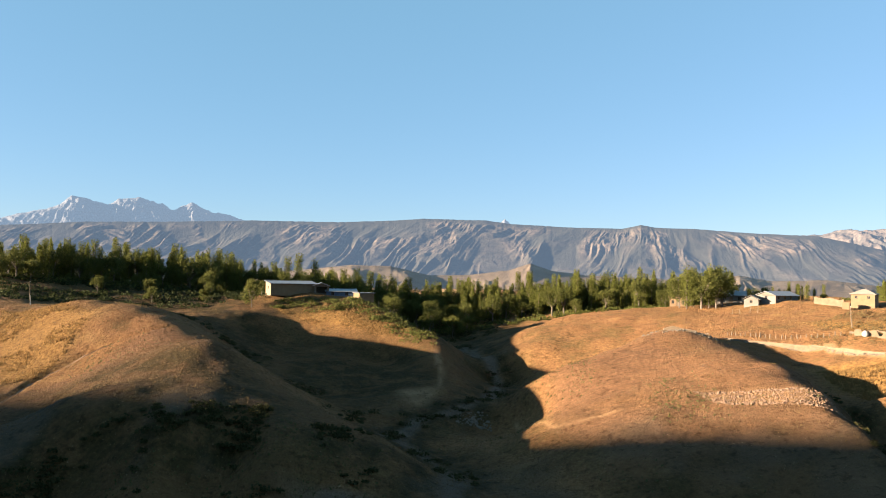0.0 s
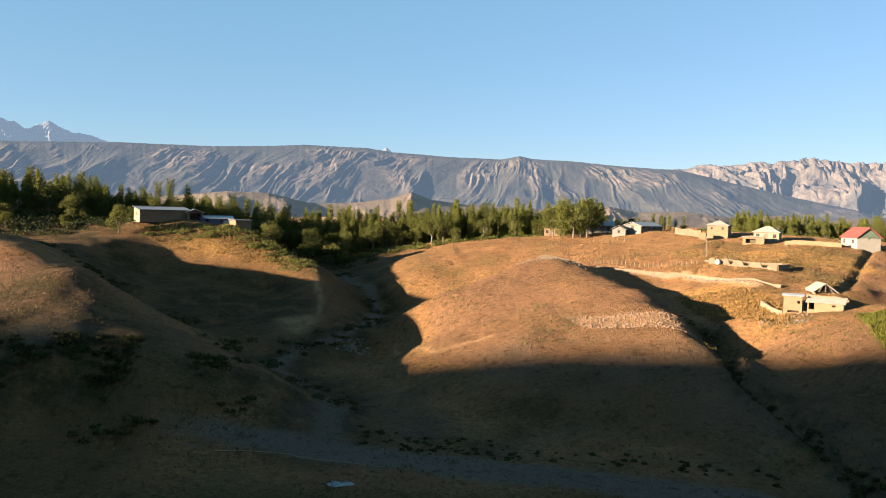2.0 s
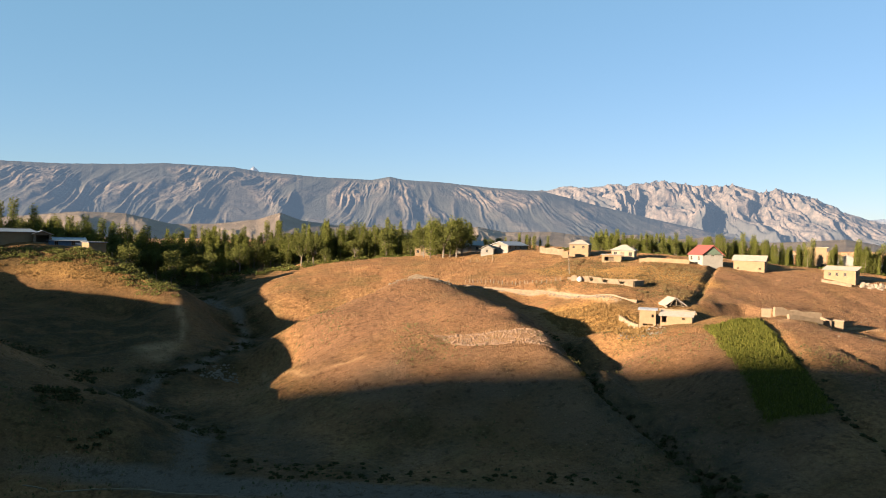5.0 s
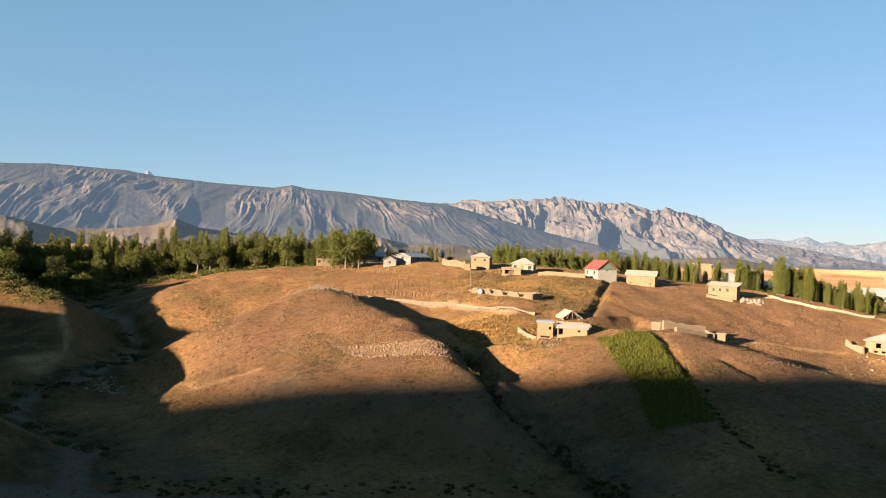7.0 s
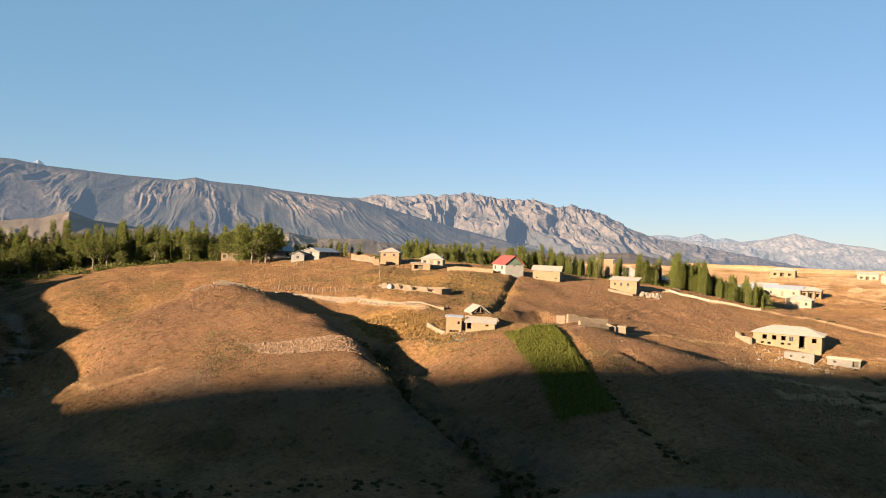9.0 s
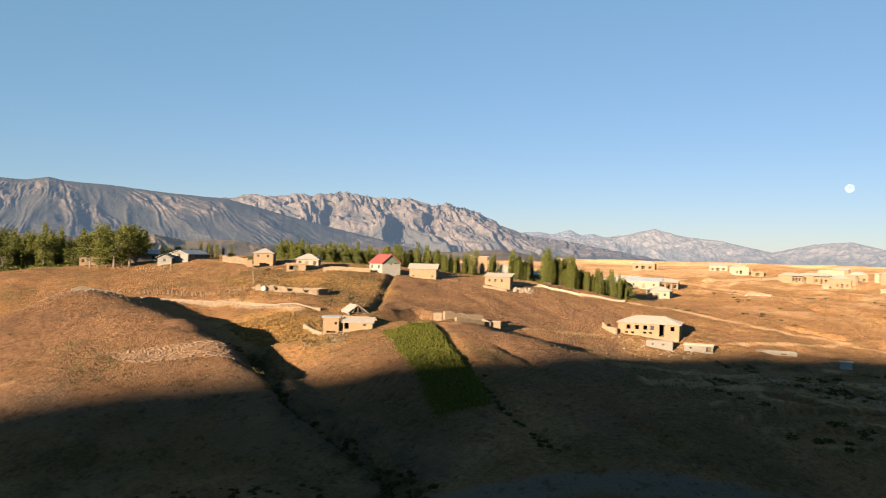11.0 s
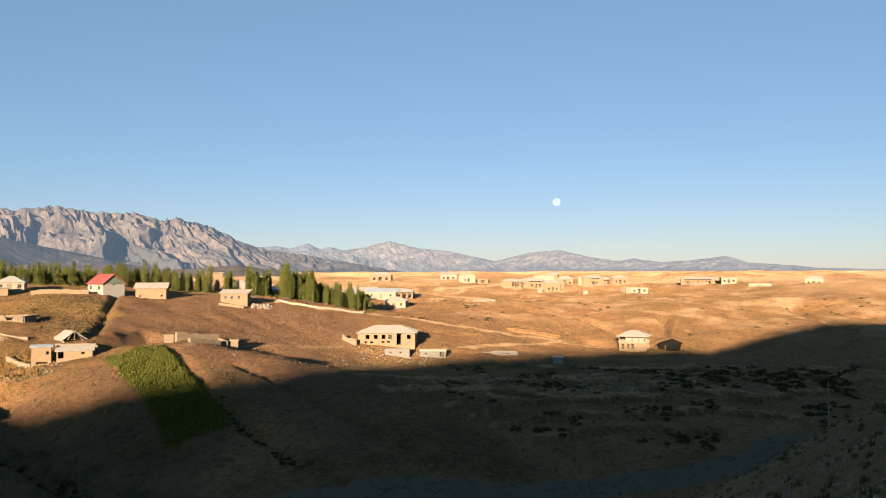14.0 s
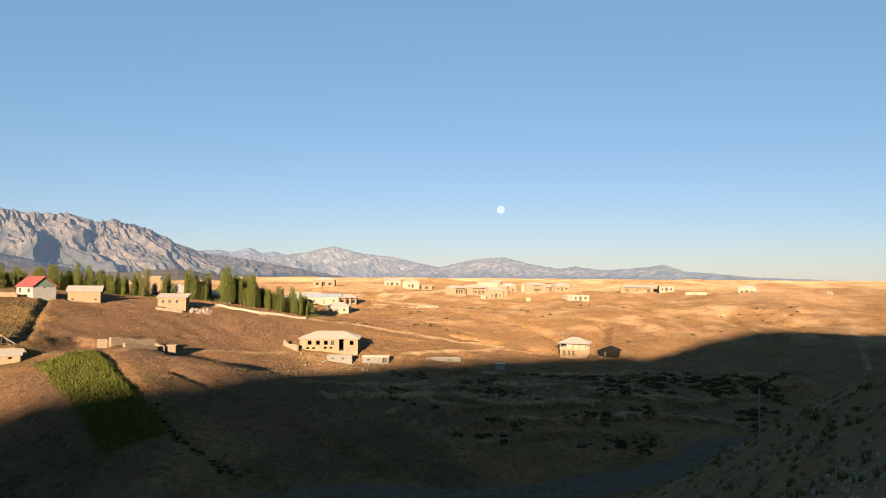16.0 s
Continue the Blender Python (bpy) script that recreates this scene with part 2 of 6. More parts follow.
# height of that hill's top, along its side
CREST = [(-480, 57), (-420, 61.5), (-376, 63.4), (-343, 64.2), (-324, 65.8), (-310, 66.4), (-293, 65.5), (-277, 64.6), (-263, 65.1), (-240, 66), (-214, 64.9), (-198, 63.2), (-177, 65.4), (-128, 59.8), (-99, 56.1), (-40, 48.9), (-20, 46), (8, 42), (31, 37.4), (46, 35.8), (53, 37.0), (62, 40.6), (79, 44.4), (85, 44.4), (90, 41.6), (97, 36.5), (109, 31), (150, 24), (217, 17), (300, 12)]


def land_weights():
    pts = np.array([p for line in LAND.values() for p in line], float)
    gap = np.sqrt(((pts[:, None, :2] - pts[None, :, :2]) ** 2).sum(2) + 5.0 ** 2)
    n = len(pts)
    a = np.ones((n + 1, n + 1))
    a[n, n] = 0
    a[:n, :n] = gap - np.eye(n) * 0.3
    return pts, np.linalg.solve(a, np.append(pts[:, 2], 0.0))


LAND_PTS, LAND_W = land_weights()


def land_base(x, y):
    z = np.full(x.shape, LAND_W[-1])
    for (px, py, _), w in zip(LAND_PTS, LAND_W[:-1]):
        z += w * np.sqrt((x - px) ** 2 + (y - py) ** 2 + 25.0)
    f = np.clip((np.hypot(x, y) - 700) / 600, 0, 1)
    return z * (1 - f) + 20.5 * f


def camera_hill(x, y):
    s, q = x * FALL[0] + y * FALL[1], x * SIDE[0] + y * SIDE[1]
    slope = 28.3 - 0.68 * s - 0.45 * np.clip(x * 0.985 + y * 0.174 - 42, 0, 500)
    top = np.interp(q, [c[0] for c in CREST], [c[1] for c in CREST])
    d = np.clip(0.5 + (top - slope) / 6.0, 0, 1)
    z = top * (1 - d) + slope * d - 1.5 * d * (1 - d)
    return z - np.clip(-s - 260, 0, 400) * 0.12


def land(x, y):
    a, b = land_base(x, y), camera_hill(x, y)
    d = np.clip(0.5 + (b - a) / 5.0, 0, 1)
    return a * (1 - d) + b * d + 2.5 * d * (1 - d)


def hash2(ix, iy, seed):
    v = np.sin(ix * 127.1 + iy * 311.7 + seed * 74.7) * 43758.5453
    return v - np.floor(v)


def vnoise(x, y, seed=0):
    """Smooth value noise, 0 to 1."""
    ix, iy = np.floor(x), np.floor(y)
    fx, fy = x - ix, y - iy
    fx, fy = fx * fx * (3 - 2 * fx), fy * fy * (3 - 2 * fy)
    a, b = hash2(ix, iy, seed), hash2(ix + 1, iy, seed)
    c, d = hash2(ix, iy + 1, seed), hash2(ix + 1, iy + 1, seed)
    return (a * (1 - fx) + b * fx) * (1 - fy) + (c * (1 - fx) + d * fx) * fy


def fbm(x, y, seed=0, octaves=4):
    return sum(vnoise(x * 2 ** o + 17 * o, y * 2 ** o - 9 * o, seed + o) * 0.5 ** (o + 1) for o in range(octaves)) / (1 - 0.5 ** octaves)


def ridged(x, y, seed, octaves=1):
    return sum((1 - np.abs(2 * vnoise(x * 2 ** o, y * 2 ** o, seed + o) - 1)) * 0.5 ** (o + 1) for o in range(octaves)) / (1 - 0.5 ** octaves)


def along(x, y, line):
    """Distance to a bent line."""
    best = np.full(x.shape, 1e9)
    for (ax, ay), (bx, by) in zip(line[:-1], line[1:]):
        dx, dy = bx - ax, by - ay
        k = np.clip(((x - ax) * dx + (y - ay) * dy) / (dx * dx + dy * dy), 0, 1)
        best = np.minimum(best, np.hypot(x - ax - k * dx, y - ay - k * dy))
    return best


def inside(x, y, corners, soft=1.5):
    """1 within a convex field whose corners go round clockwise, 0 without."""
    d = np.full(x.shape, 1e9)
    for (ax, ay), (bx, by) in zip(corners, corners[1:] + corners[:1]):
        n = math.hypot(bx - ax, by - ay)
        d = np.minimum(d, ((x - ax) * (by - ay) - (y - ay) * (bx - ax)) / n)
    return np.clip(d / soft + 0.5, 0, 1)


def band(d, half, soft=1.0):
    return np.clip((half - d) / soft + 0.5, 0, 1)


ROAD = [(-20, 87.5), (-12, 87), (-3, 85), (6, 81), (14, 76.5), (22, 72), (41, 63), (62, 46), (80, 31), (90, 21), (99, 12), (107, 6), (125, -14), (150, -50)]
STREAM = [(1, 88), (2, 102), (-2, 111.7), (-8, 123), (-4, 134), (2, 140), (7, 147), (11.3, 161.6), (13.8, 182.7), (9.8, 197), (6, 228)]
TRACKS = [([(160, 145.4), (172, 143), (173.6, 131.8), (191, 127.8), (204, 121.6), (201.6, 110), (201, 100), (200.8, 91), (202.6, 81.5), (206.3, 74.5), (206, 72), (197, 73), (184.7, 77.4), (170, 85)], 1.2),
          ([(96.3, 102.5), (118.7, 111), (133.5, 109.2), (147.7, 105.2)], 0.6), ([(84.3, 85.8), (91.1, 81.4)], 0.35), ([(296, 179.3), (358, 189), (428, 183.4)], 3.0), ([(285, 155.8), (292, 143), (267, 121)], 1.2),
          ([(303, 100), (285, 71), (289.5, 45)], 0.8), ([(62, 165), (75, 148), (79, 128)], 1.3), ([(-1.6, 177.5), (0.1, 166), (-0.7, 152.7), (-3.8, 145.4)], 0.6), ([(13.4, 136.3), (15.4, 123.2), (17.3, 114), (26, 113)], 0.35),
          ([(35, 122), (35.9, 117.4), (36, 113.1), (37.6, 113.8), (38.3, 118.9)], 0.14), ([(204, 69), (199, 56)], 1.0), ([(321, 171), (373, 178), (421, 181)], 2.0), ([(171, 5.1), (168, -0.8), (165, -6.8)], 0.4), ([(227.5, -21.6), (182.3, -18.8)], 0.6)]
DITCHES = [([(133, 165), (109, 139.4), (92, 121)], 0.7, 1.0), ([(104.5, 183.5), (82.5, 153), (75.7, 145.3)], 0.3, 0.6), ([(93, 102), (85, 90), (78, 78), (72, 63.5), (65, 46)], 0.8, 0.6), ([(-51, 141), (-55.4, 139.3), (-60, 138.2), (-64.6, 137), (-68, 133), (-69.6, 129), (-69.2, 119), (-69, 100)], 0.45, 0.8),
           ([(-22, 62), (-24, 76), (-21, 84), (-15, 88)], 1.2, 0.7), ([(92, 86), (87, 71), (82.5, 56), (78, 40)], 0.7, 0.7), ([(64, 70), (58, 56)], 0.8, 0.4),
           ([(242, 77), (234, 68), (221, 58)], 1.2, 1.4), ([(209, 88), (209, 74)], 1.2, 1.4), ([(208, 63), (202, 56)], 1.5, 1.8), ([(280, 112), (269, 101)], 1.2, 1.4),
           ([(251, 51), (222, 46)], 1.7, 2.0), ([(299, 17), (237, -5)], 1.8, 2.2), ([(286, -5), (252, -25)], 1.8, 2.2), ([(168, 4.5), (155, -2.6), (146, -10)], 1.6, 1.1), ([(262, 108), (245, 92)], 1.2, 0.8)]
PLOUGH = [(38, 114.5), (54.5, 108), (54.5, 102.5), (40, 107.5)]
CROP = [(81, 103.5), (93.5, 104.5), (72, 68), (64.5, 70.5)]
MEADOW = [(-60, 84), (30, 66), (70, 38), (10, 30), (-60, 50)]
TERRACES = [(95, 62), (150, 76), (190, 44), (170, -5), (115, 6), (100, 30)]
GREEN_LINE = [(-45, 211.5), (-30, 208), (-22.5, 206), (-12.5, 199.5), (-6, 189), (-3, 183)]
SCREE = [(-30, 102), (30, 108), (60, 94), (76, 70), (60, 52), (0, 86)]
RIMS = [[(106, 72), (111.4, 70.7), (126, 65.4), (139.4, 59.9), (139.7, 45.2)], [(99.5, 63.1), (111.6, 60.1), (120.4, 55.9), (129, 44.8)], [(138, 43.6), (143.6, 38.9), (142, 28.5)], [(161, 60), (168, 35), (173, 28)]]
GULLY = [(60, 112), (58, 102), (55, 95), (54, 88.6), (55, 78.6), (54, 68.3), (52.5, 63.7), (50, 60)]
WEEDY = [[(110, 167), (124, 157), (100, 130), (83, 127)], [(70, 132), (84, 130), (88, 112), (72, 104), (62, 118)]]
ERODED = [(-66, 106), (-30, 106), (-12, 103), (-6, 92), (-60, 88)]
# Dark olive growth, laid also to put shade into gullies and slopes.
SHADED_GREEN = [[(-70, 120), (-46, 130), (-22, 112), (-10, 92), (-58, 96)], [(-130, 262), (-60, 262), (-48, 214), (-62, 192), (-110, 205)], [(-14, 268), (30, 262), (22, 222), (-10, 228)], [(-75, 205), (-48, 202), (-4, 186), (2, 160), (-14, 132), (-50, 165)], [(-80, 108), (-30, 104), (-6, 106), (0, 92), (-60, 84), (-90, 95)]]
CLAY = [[(40, 162), (58, 146), (58, 108), (52, 92), (30, 92), (17, 112), (20, 140)], [(93, 119), (128, 160), (150, 154), (174, 128), (172, 114), (155, 106), (120, 110)],
        [(-52, 141), (-36, 124), (-28, 106), (-60, 104), (-70, 119)], [(58, 106), (80, 98), (72, 66), (56, 60)], [(95, 104), (120, 109), (150, 103), (128, 78), (95, 56), (74, 50), (79, 72)]]
PALE = [[(243, 46), (269, 50.5), (284, 44), (249, 39)], [(262, -25), (277, -13), (292, -10), (303, -20), (296, -28)], [(300, 14), (308, 25), (318, 20), (312, 9)], [(-8, 152), (-2, 153), (-3.5, 143), (-8, 143)]]
HOLLOW = [(84, 110), (90, 117), (105, 122), (107, 115), (98, 108)]     # the yard dug into the slope beside the byre
WEED_FIELD = [(73, 150), (84, 172), (108, 188), (132, 163), (110, 139), (93, 122), (80, 134)]
STRAW = [[(-105, 174), (-83, 163), (-52, 142.5), (-69, 131), (-70, 110), (-110, 112)], [(64, 143), (76, 132), (80, 117), (71, 105), (65, 108), (66, 126)], [(84, 172), (118, 160), (112, 138), (84, 148)], [(-48, 213), (-6, 203), (-2, 190), (-18, 192), (-44, 204)]]

def terrace_phase(x, y, z):
    """How far up its ledge a place on the terraced slope lies, 0 to 1."""
    step = (z + (fbm(x / 30, y / 30, 12, 3) - 0.5) * 0.9) / 0.95
    return step - np.floor(step)


def relief(x, y):
    """The land with its hummocks and rills."""
    x, y = np.asarray(x, float), np.asarray(y, float)
    r = np.hypot(x, y)
    z = land(x, y)
    z = z + (fbm(x / 26, y / 26, 3) - 0.5) * 1.6 * np.clip((r - 30) / 80, 0, 1)
    z = z + (fbm(x / 52, y / 52, 5) - 0.5) * 12.0 * np.clip((r - 235) / 120, 0, 1) * np.clip((900 - r) / 300, 0, 1)
    z = z + (fbm(x / 280, y / 200, 7, 3) - 0.5) * 20.0 * np.clip((r - 480) / 400, 0, 1) * np.clip((4200 - r) / 1500, 0, 1)
    z = z + (fbm(x / 12, y / 12, 9, 3) - 0.5) * 0.9 * np.clip((r - 40) / 40, 0, 1)
    z = z + (fbm(x / 4, y / 4, 8, 3) - 0.5) * 0.75 * np.clip((r - 2) / 20, 0.35, 1)
    z = z + (fbm(x / 1.6, y / 1.6, 18, 2) - 0.5) * 0.5 * np.clip((r - 6) / 10, 0, 1) * np.clip((55 - r) / 15, 0, 1)
    rill = ridged(x / 7 + y / 19, y / 15, 14, 2) * inside(x, y, ERODED, 6)
    return z - rill * 1.3 + 0.5 * inside(x, y, ERODED, 6)


def ground_height(x, y):
    """The relief with its terraces, ditches and field edges."""
    x, y = np.asarray(x, float), np.asarray(y, float)
    z = relief(x, y)
    k = terrace_phase(x, y, z)
    ledge = (np.clip((k - 0.5) * 7 + 0.5, 0, 1) - k) * 0.95
    z = z + ledge * 0.95 * inside(x, y, TERRACES, 14)
    for line in RIMS:
        z = z - 0.75 * band(along(x + 0.9, y + 0.9, line) + (fbm(x / 5, y / 5, 19, 2) - 0.5) * 1.6, 1.0, 1.2) + 0.3 * band(along(x, y, line), 0.8, 1.2)
    z = z - 1.7 * band(along(x, y, GULLY) + (fbm(x / 6, y / 6, 23, 2) - 0.5) * 1.2, 1.0, 1.8)
    w = inside(x, y, HOLLOW, 2.5)
    z = z * (1 - w) + np.minimum(z, 15.9) * w
    for line, half, deep in DITCHES:
        z = z - deep * band(along(x, y, line), half, half * 1.6)
    return z


def zat(x, y):
    return float(ground_height(np.array([float(x)]), np.array([float(y)]))[0])


def spaced(core0, core1, step, far0, far1, grow=1.09):
    a, v, s = [], core1, step
    while v < far1:
        s *= grow
        v += s
        a.append(v)
    b, v, s = [], core0, step
    while v > far0:
        s *= grow
        v -= s
        b.append(v)
    return np.array(b[::-1] + list(np.arange(core0, core1 + step / 2, step)) + a)


def grid_mesh(name, xs, ys, zs, material, masks=()):
    nx, ny = len(xs), len(ys)
    gx, gy = np.meshgrid(xs, ys)
    co = np.stack([gx, gy, zs], 2).reshape(-1, 3)
    return sheet_mesh(name, co, nx, ny, material, masks)


def sheet_mesh(name, co, nx, ny, material, masks=()):
    i = np.arange(nx * ny).reshape(ny, nx)
    quads = np.stack([i[:-1, :-1], i[:-1, 1:], i[1:, 1:], i[1:, :-1]], 2).reshape(-1, 4)
    me = bpy.data.meshes.new(name)
    me.vertices.add(len(co))
    me.vertices.foreach_set("co", co.astype(np.float32).ravel())
    me.loops.add(quads.size)
    me.loops.foreach_set("vertex_index", quads.astype(np.int32).ravel())
    me.polygons.add(len(quads))
    me.polygons.foreach_set("loop_start", np.arange(0, quads.size, 4, dtype=np.int32))
    me.polygons.foreach_set("use_smooth", np.ones(len(quads), dtype=bool))
    for key, val in masks:
        at = me.attributes.new(key, "FLOAT", "POINT")
        at.data.foreach_set("value", val.astype(np.float32).ravel())
    me.update()
    me.validate()
    me.materials.append(material)
    return new(name, me)


def masks_at(x, y):
    road = along(x, y, ROAD)
    wob = (fbm(x / 9, y / 9, 21, 3) - 0.5)
    gravel = band(road + wob * 2, np.clip(1.6 + (x + 10) * 0.06, 1.2, 3.0), 1.2) * np.clip((x + 20) / 10, 0, 1)
    gravel = np.maximum(gravel, 0.8 * band(along(x, y, STREAM) + wob * 4, 1.3, 1.6))
    gravel = np.maximum(gravel, inside(x, y, ERODED, 5) * np.clip(wob * 3 - 0.2, 0, 0.4))
    gravel = np.maximum(gravel, 0.28 * inside(x, y, SCREE, 8) * np.clip((fbm(x / 13, y / 13, 77) - 0.5) * 7, 0, 1))
    bare = np.zeros_like(x)
    for line, half in TRACKS:
        bare = np.maximum(bare, min(0.95, 0.3 + half * 0.6) * band(along(x, y, line) + wob * 1.2, half, 0.8))
    far = np.clip((np.hypot(x, y) - 330) / 200, 0, 1)
    # Lit hills lightened in patches, standing in for slopes that face the sun.
    bare = np.maximum(bare, np.clip((x - 218) / 25, 0, 1) * np.clip(0.1 + wob * 2.5, 0, 0.7))
    bare = np.maximum(bare, far * np.clip((fbm(x / 120, y / 45, 55, 3) - 0.42) * 4, 0.1, 0.95))
    bare = np.maximum(bare, np.clip((50 - np.hypot(x, y)) / 8, 0, 0.45) * np.clip(0.5 + wob * 4, 0, 1) * (x > 0))
    # Pale rims, with relief contrast put into the colour as sky shading is faint.
    for line in RIMS:
        bare = np.maximum(bare, 0.9 * np.clip(0.75 + wob * 3, 0, 1) * band(along(x, y, line) + wob * 1.5, 1.0, 0.8))
    rise = terrace_phase(x, y, relief(x, y))
    rim = 1 - np.abs(rise - 0.68) * 9
    bare = np.maximum(bare, np.clip(rim, 0, 1) * np.clip(0.7 + wob * 3, 0, 0.9) * inside(x, y, TERRACES, 10))
    bare = np.maximum(bare, inside(x, y, PLOUGH, 1.2) * 0.35)
    crop = inside(x, y, CROP, 1.5)
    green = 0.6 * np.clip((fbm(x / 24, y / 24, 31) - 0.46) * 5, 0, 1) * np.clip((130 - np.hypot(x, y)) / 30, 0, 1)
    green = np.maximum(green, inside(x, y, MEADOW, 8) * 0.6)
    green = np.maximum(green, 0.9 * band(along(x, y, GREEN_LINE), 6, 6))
    # Darker growth on the risers, painted in to add to their faint shading.
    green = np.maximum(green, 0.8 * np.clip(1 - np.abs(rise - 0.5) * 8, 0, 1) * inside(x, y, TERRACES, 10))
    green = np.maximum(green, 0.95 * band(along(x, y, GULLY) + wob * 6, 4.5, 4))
    # Extra dark growth here stands partly for the shade on this slope.
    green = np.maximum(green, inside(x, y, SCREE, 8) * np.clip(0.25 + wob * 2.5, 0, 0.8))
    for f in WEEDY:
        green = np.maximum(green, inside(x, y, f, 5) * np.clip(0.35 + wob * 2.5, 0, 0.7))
    # Real growth, spread wider to darken ground that lies in shade.
    for f in SHADED_GREEN:
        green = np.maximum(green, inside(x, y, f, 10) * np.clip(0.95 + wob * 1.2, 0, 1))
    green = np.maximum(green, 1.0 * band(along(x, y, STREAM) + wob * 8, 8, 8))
    straw = np.zeros_like(x)
    # Slight straw tint, put in to brighten the far sunlit ground.
    straw = np.maximum(straw, 0.15 * np.clip((x - 222) / 30, 0, 1))
    for f in STRAW:
        straw = np.maximum(straw, inside(x, y, f, 5))
    clay = np.zeros_like(x)
    for f in CLAY:
        clay = np.maximum(clay, inside(x, y, f, 3) * np.clip(0.85 + wob * 0.8, 0, 1))
    for f in PALE:
        bare = np.maximum(bare, 0.9 * inside(x, y, f, 5) * np.clip(0.6 + wob * 4, 0, 1))
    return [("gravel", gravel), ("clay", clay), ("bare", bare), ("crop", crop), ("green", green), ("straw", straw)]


def stepped(*runs):
    """Grid lines: runs of (from, to, step), closed by widening steps to the horizon."""
    core = np.concatenate([np.arange(a, b2 - 1e-6, s) for a, b2, s in runs] + [[runs[-1][1]]])
    out = spaced(core[0], core[-1], runs[0][2], -6000, 6000)
    return np.concatenate([out[out < core[0] - 1e-6], core, out[out > core[-1] + 1e-6]])


xs = stepped((-120, 3, 0.9), (3, 42, 0.4), (42, 212, 0.9), (212, 310, 1.3))
ys = stepped((-24, -7, 0.9), (-7, 9, 0.4), (9, 236, 0.9))
gx, gy = np.meshgrid(xs, ys)
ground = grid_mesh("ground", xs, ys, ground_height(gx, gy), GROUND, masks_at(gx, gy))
tagged(ground, "rolling hills of dry golden steppe grass with gullies and a gravel valley road", "ground", kind="structure")


# ---- the far mountains ----
def range_mesh(name, skyline, dist, depth, base, material, seed, spur=0.35, freq=1.0, rough=0.05, back=0.5, rim=0.12, rock=0.45, lean=((0, 1.5),), peaks=False, cols=14):
    """A range of mountains: its skyline (heading, rise in degrees) at a distance, with branching spurs and ravines down its front.
    lean: how far the spurs run aslant (heading, degrees from foot to crest)."""
    az0, az1 = skyline[0][0], skyline[-1][0]
    nu, nv = int((az1 - az0) * cols) + 2, 130
    az = np.linspace(az0, az1, nu)
    v = np.linspace(0, 1.35, nv)
    A, V = np.meshgrid(az, v)
    crest = np.interp(A, [s[0] for s in skyline], [math.tan(radians(s[1])) * dist + 30 for s in skyline]) - base
    crest = crest + (fbm(A * 3.1, A * 0 + 3, seed + 9, 4) - 0.5) * rough * crest.max()
    slant = np.interp(A, [k[0] for k in lean], [k[1] for k in lean])
    twist = 1.0 if peaks else 0.35
    bend = (fbm(A * 0.35 + 5, V * (0.8 + 1.6 * twist), seed + 4, 3) - 0.5) * (1.9 + 2.3 * twist) / freq
    warp = (A + bend - (V - 0.5) * slant) * freq
    front = np.clip(V, 0, 1)
    r1 = ridged(warp * 0.27, V * 0.7, seed)
    r2 = ridged(warp * 0.8 + 7, V * (1.5 + 0.6 * twist) + r1 * 0.9 * twist, seed + 1)
    r3 = ridged(warp * 2.0 + 3 + r2 * 0.7 * twist, V * (2.2 + 2.8 * twist) + r1 * twist, seed + 2, 2)
    r4 = ridged(warp * 5.5 + r3, V * 13.0 + r2, seed + 3, 3)
    crag = np.clip((fbm(A * 0.55 * freq + 2, V * 2.6, seed + 6, 3) - (0.44 if peaks else 0.49)) * 7, 0, 1)
    w2, w3 = (0.36, 0.20) if peaks else (0.26, 0.07 + 0.10 * crag)
    spurs = (1 - w2 - w3) * r1 + w2 * r2 + w3 * r3
    power = 1.0 + spur * 2.6 * (0.62 - spurs)
    edge = np.clip((1 - front) / rim, 0, 1)
    h = crest * front ** np.clip(power * edge + (1 - edge), 0.5, 3.2)
    grain = (0.10 if peaks else 0.008 + 0.035 * crag) * (r3 - 0.5) + (0.055 if peaks else 0.004 + 0.022 * crag) * (r4 - 0.5)
    h = h + crest * grain * edge * np.clip(front * 4, 0, 1)
    behind = np.clip((V - 1) / 0.35, 0, 1)
    h = h * (1 - behind) - 30 * (front < 0.02)
    d = dist - depth * (1 - front) + behind * depth * back
    a = np.radians(A)
    co = np.stack([d * np.sin(a), d * np.cos(a), base + h], 2).reshape(-1, 3)
    if peaks:
        # Pale towards the crest: bare rock, with the lit upper half painted in.
        bare = np.clip((V - 0.38 + (r2 - 0.5) * 0.6 + (r4 - 0.5) * 0.3 + (fbm(A * 0.7, V * 3, seed + 7) - 0.5) * 0.7) * 4, 0, 1)
    else:
        cliff = np.clip((front - 0.3) * 4, 0, 1) * np.clip((0.97 - front) * 14, 0, 1)
        bare = np.clip((r2 * 0.35 + r3 * 0.4 + r4 * 0.5 - rock) * 4.5, 0, 1) * crag * cliff
        # Faint pale lines along the spurs paint in the light on them.
        bare = np.maximum(bare, 0.35 * np.clip((r2 - 0.72) * 6, 0, 1) * np.clip((0.9 - front) * 3, 0, 1))
    return tagged(sheet_mesh(name, co, nu, nv, material, [("bare_rock", bare)]), kind="structure", category="mountains")


# Emission colours stand in for the bluish air before the far ranges.
FAR_HAZE = (0.0150, 0.0212, 0.0310)
RIDGE_ROCK = rock_material("scrubby_slate_ridge", (0.0230, 0.0225, 0.0180), (0.0400, 0.0372, 0.0285), (0.1080, 0.0800, 0.0600), 0.004, FAR_HAZE)
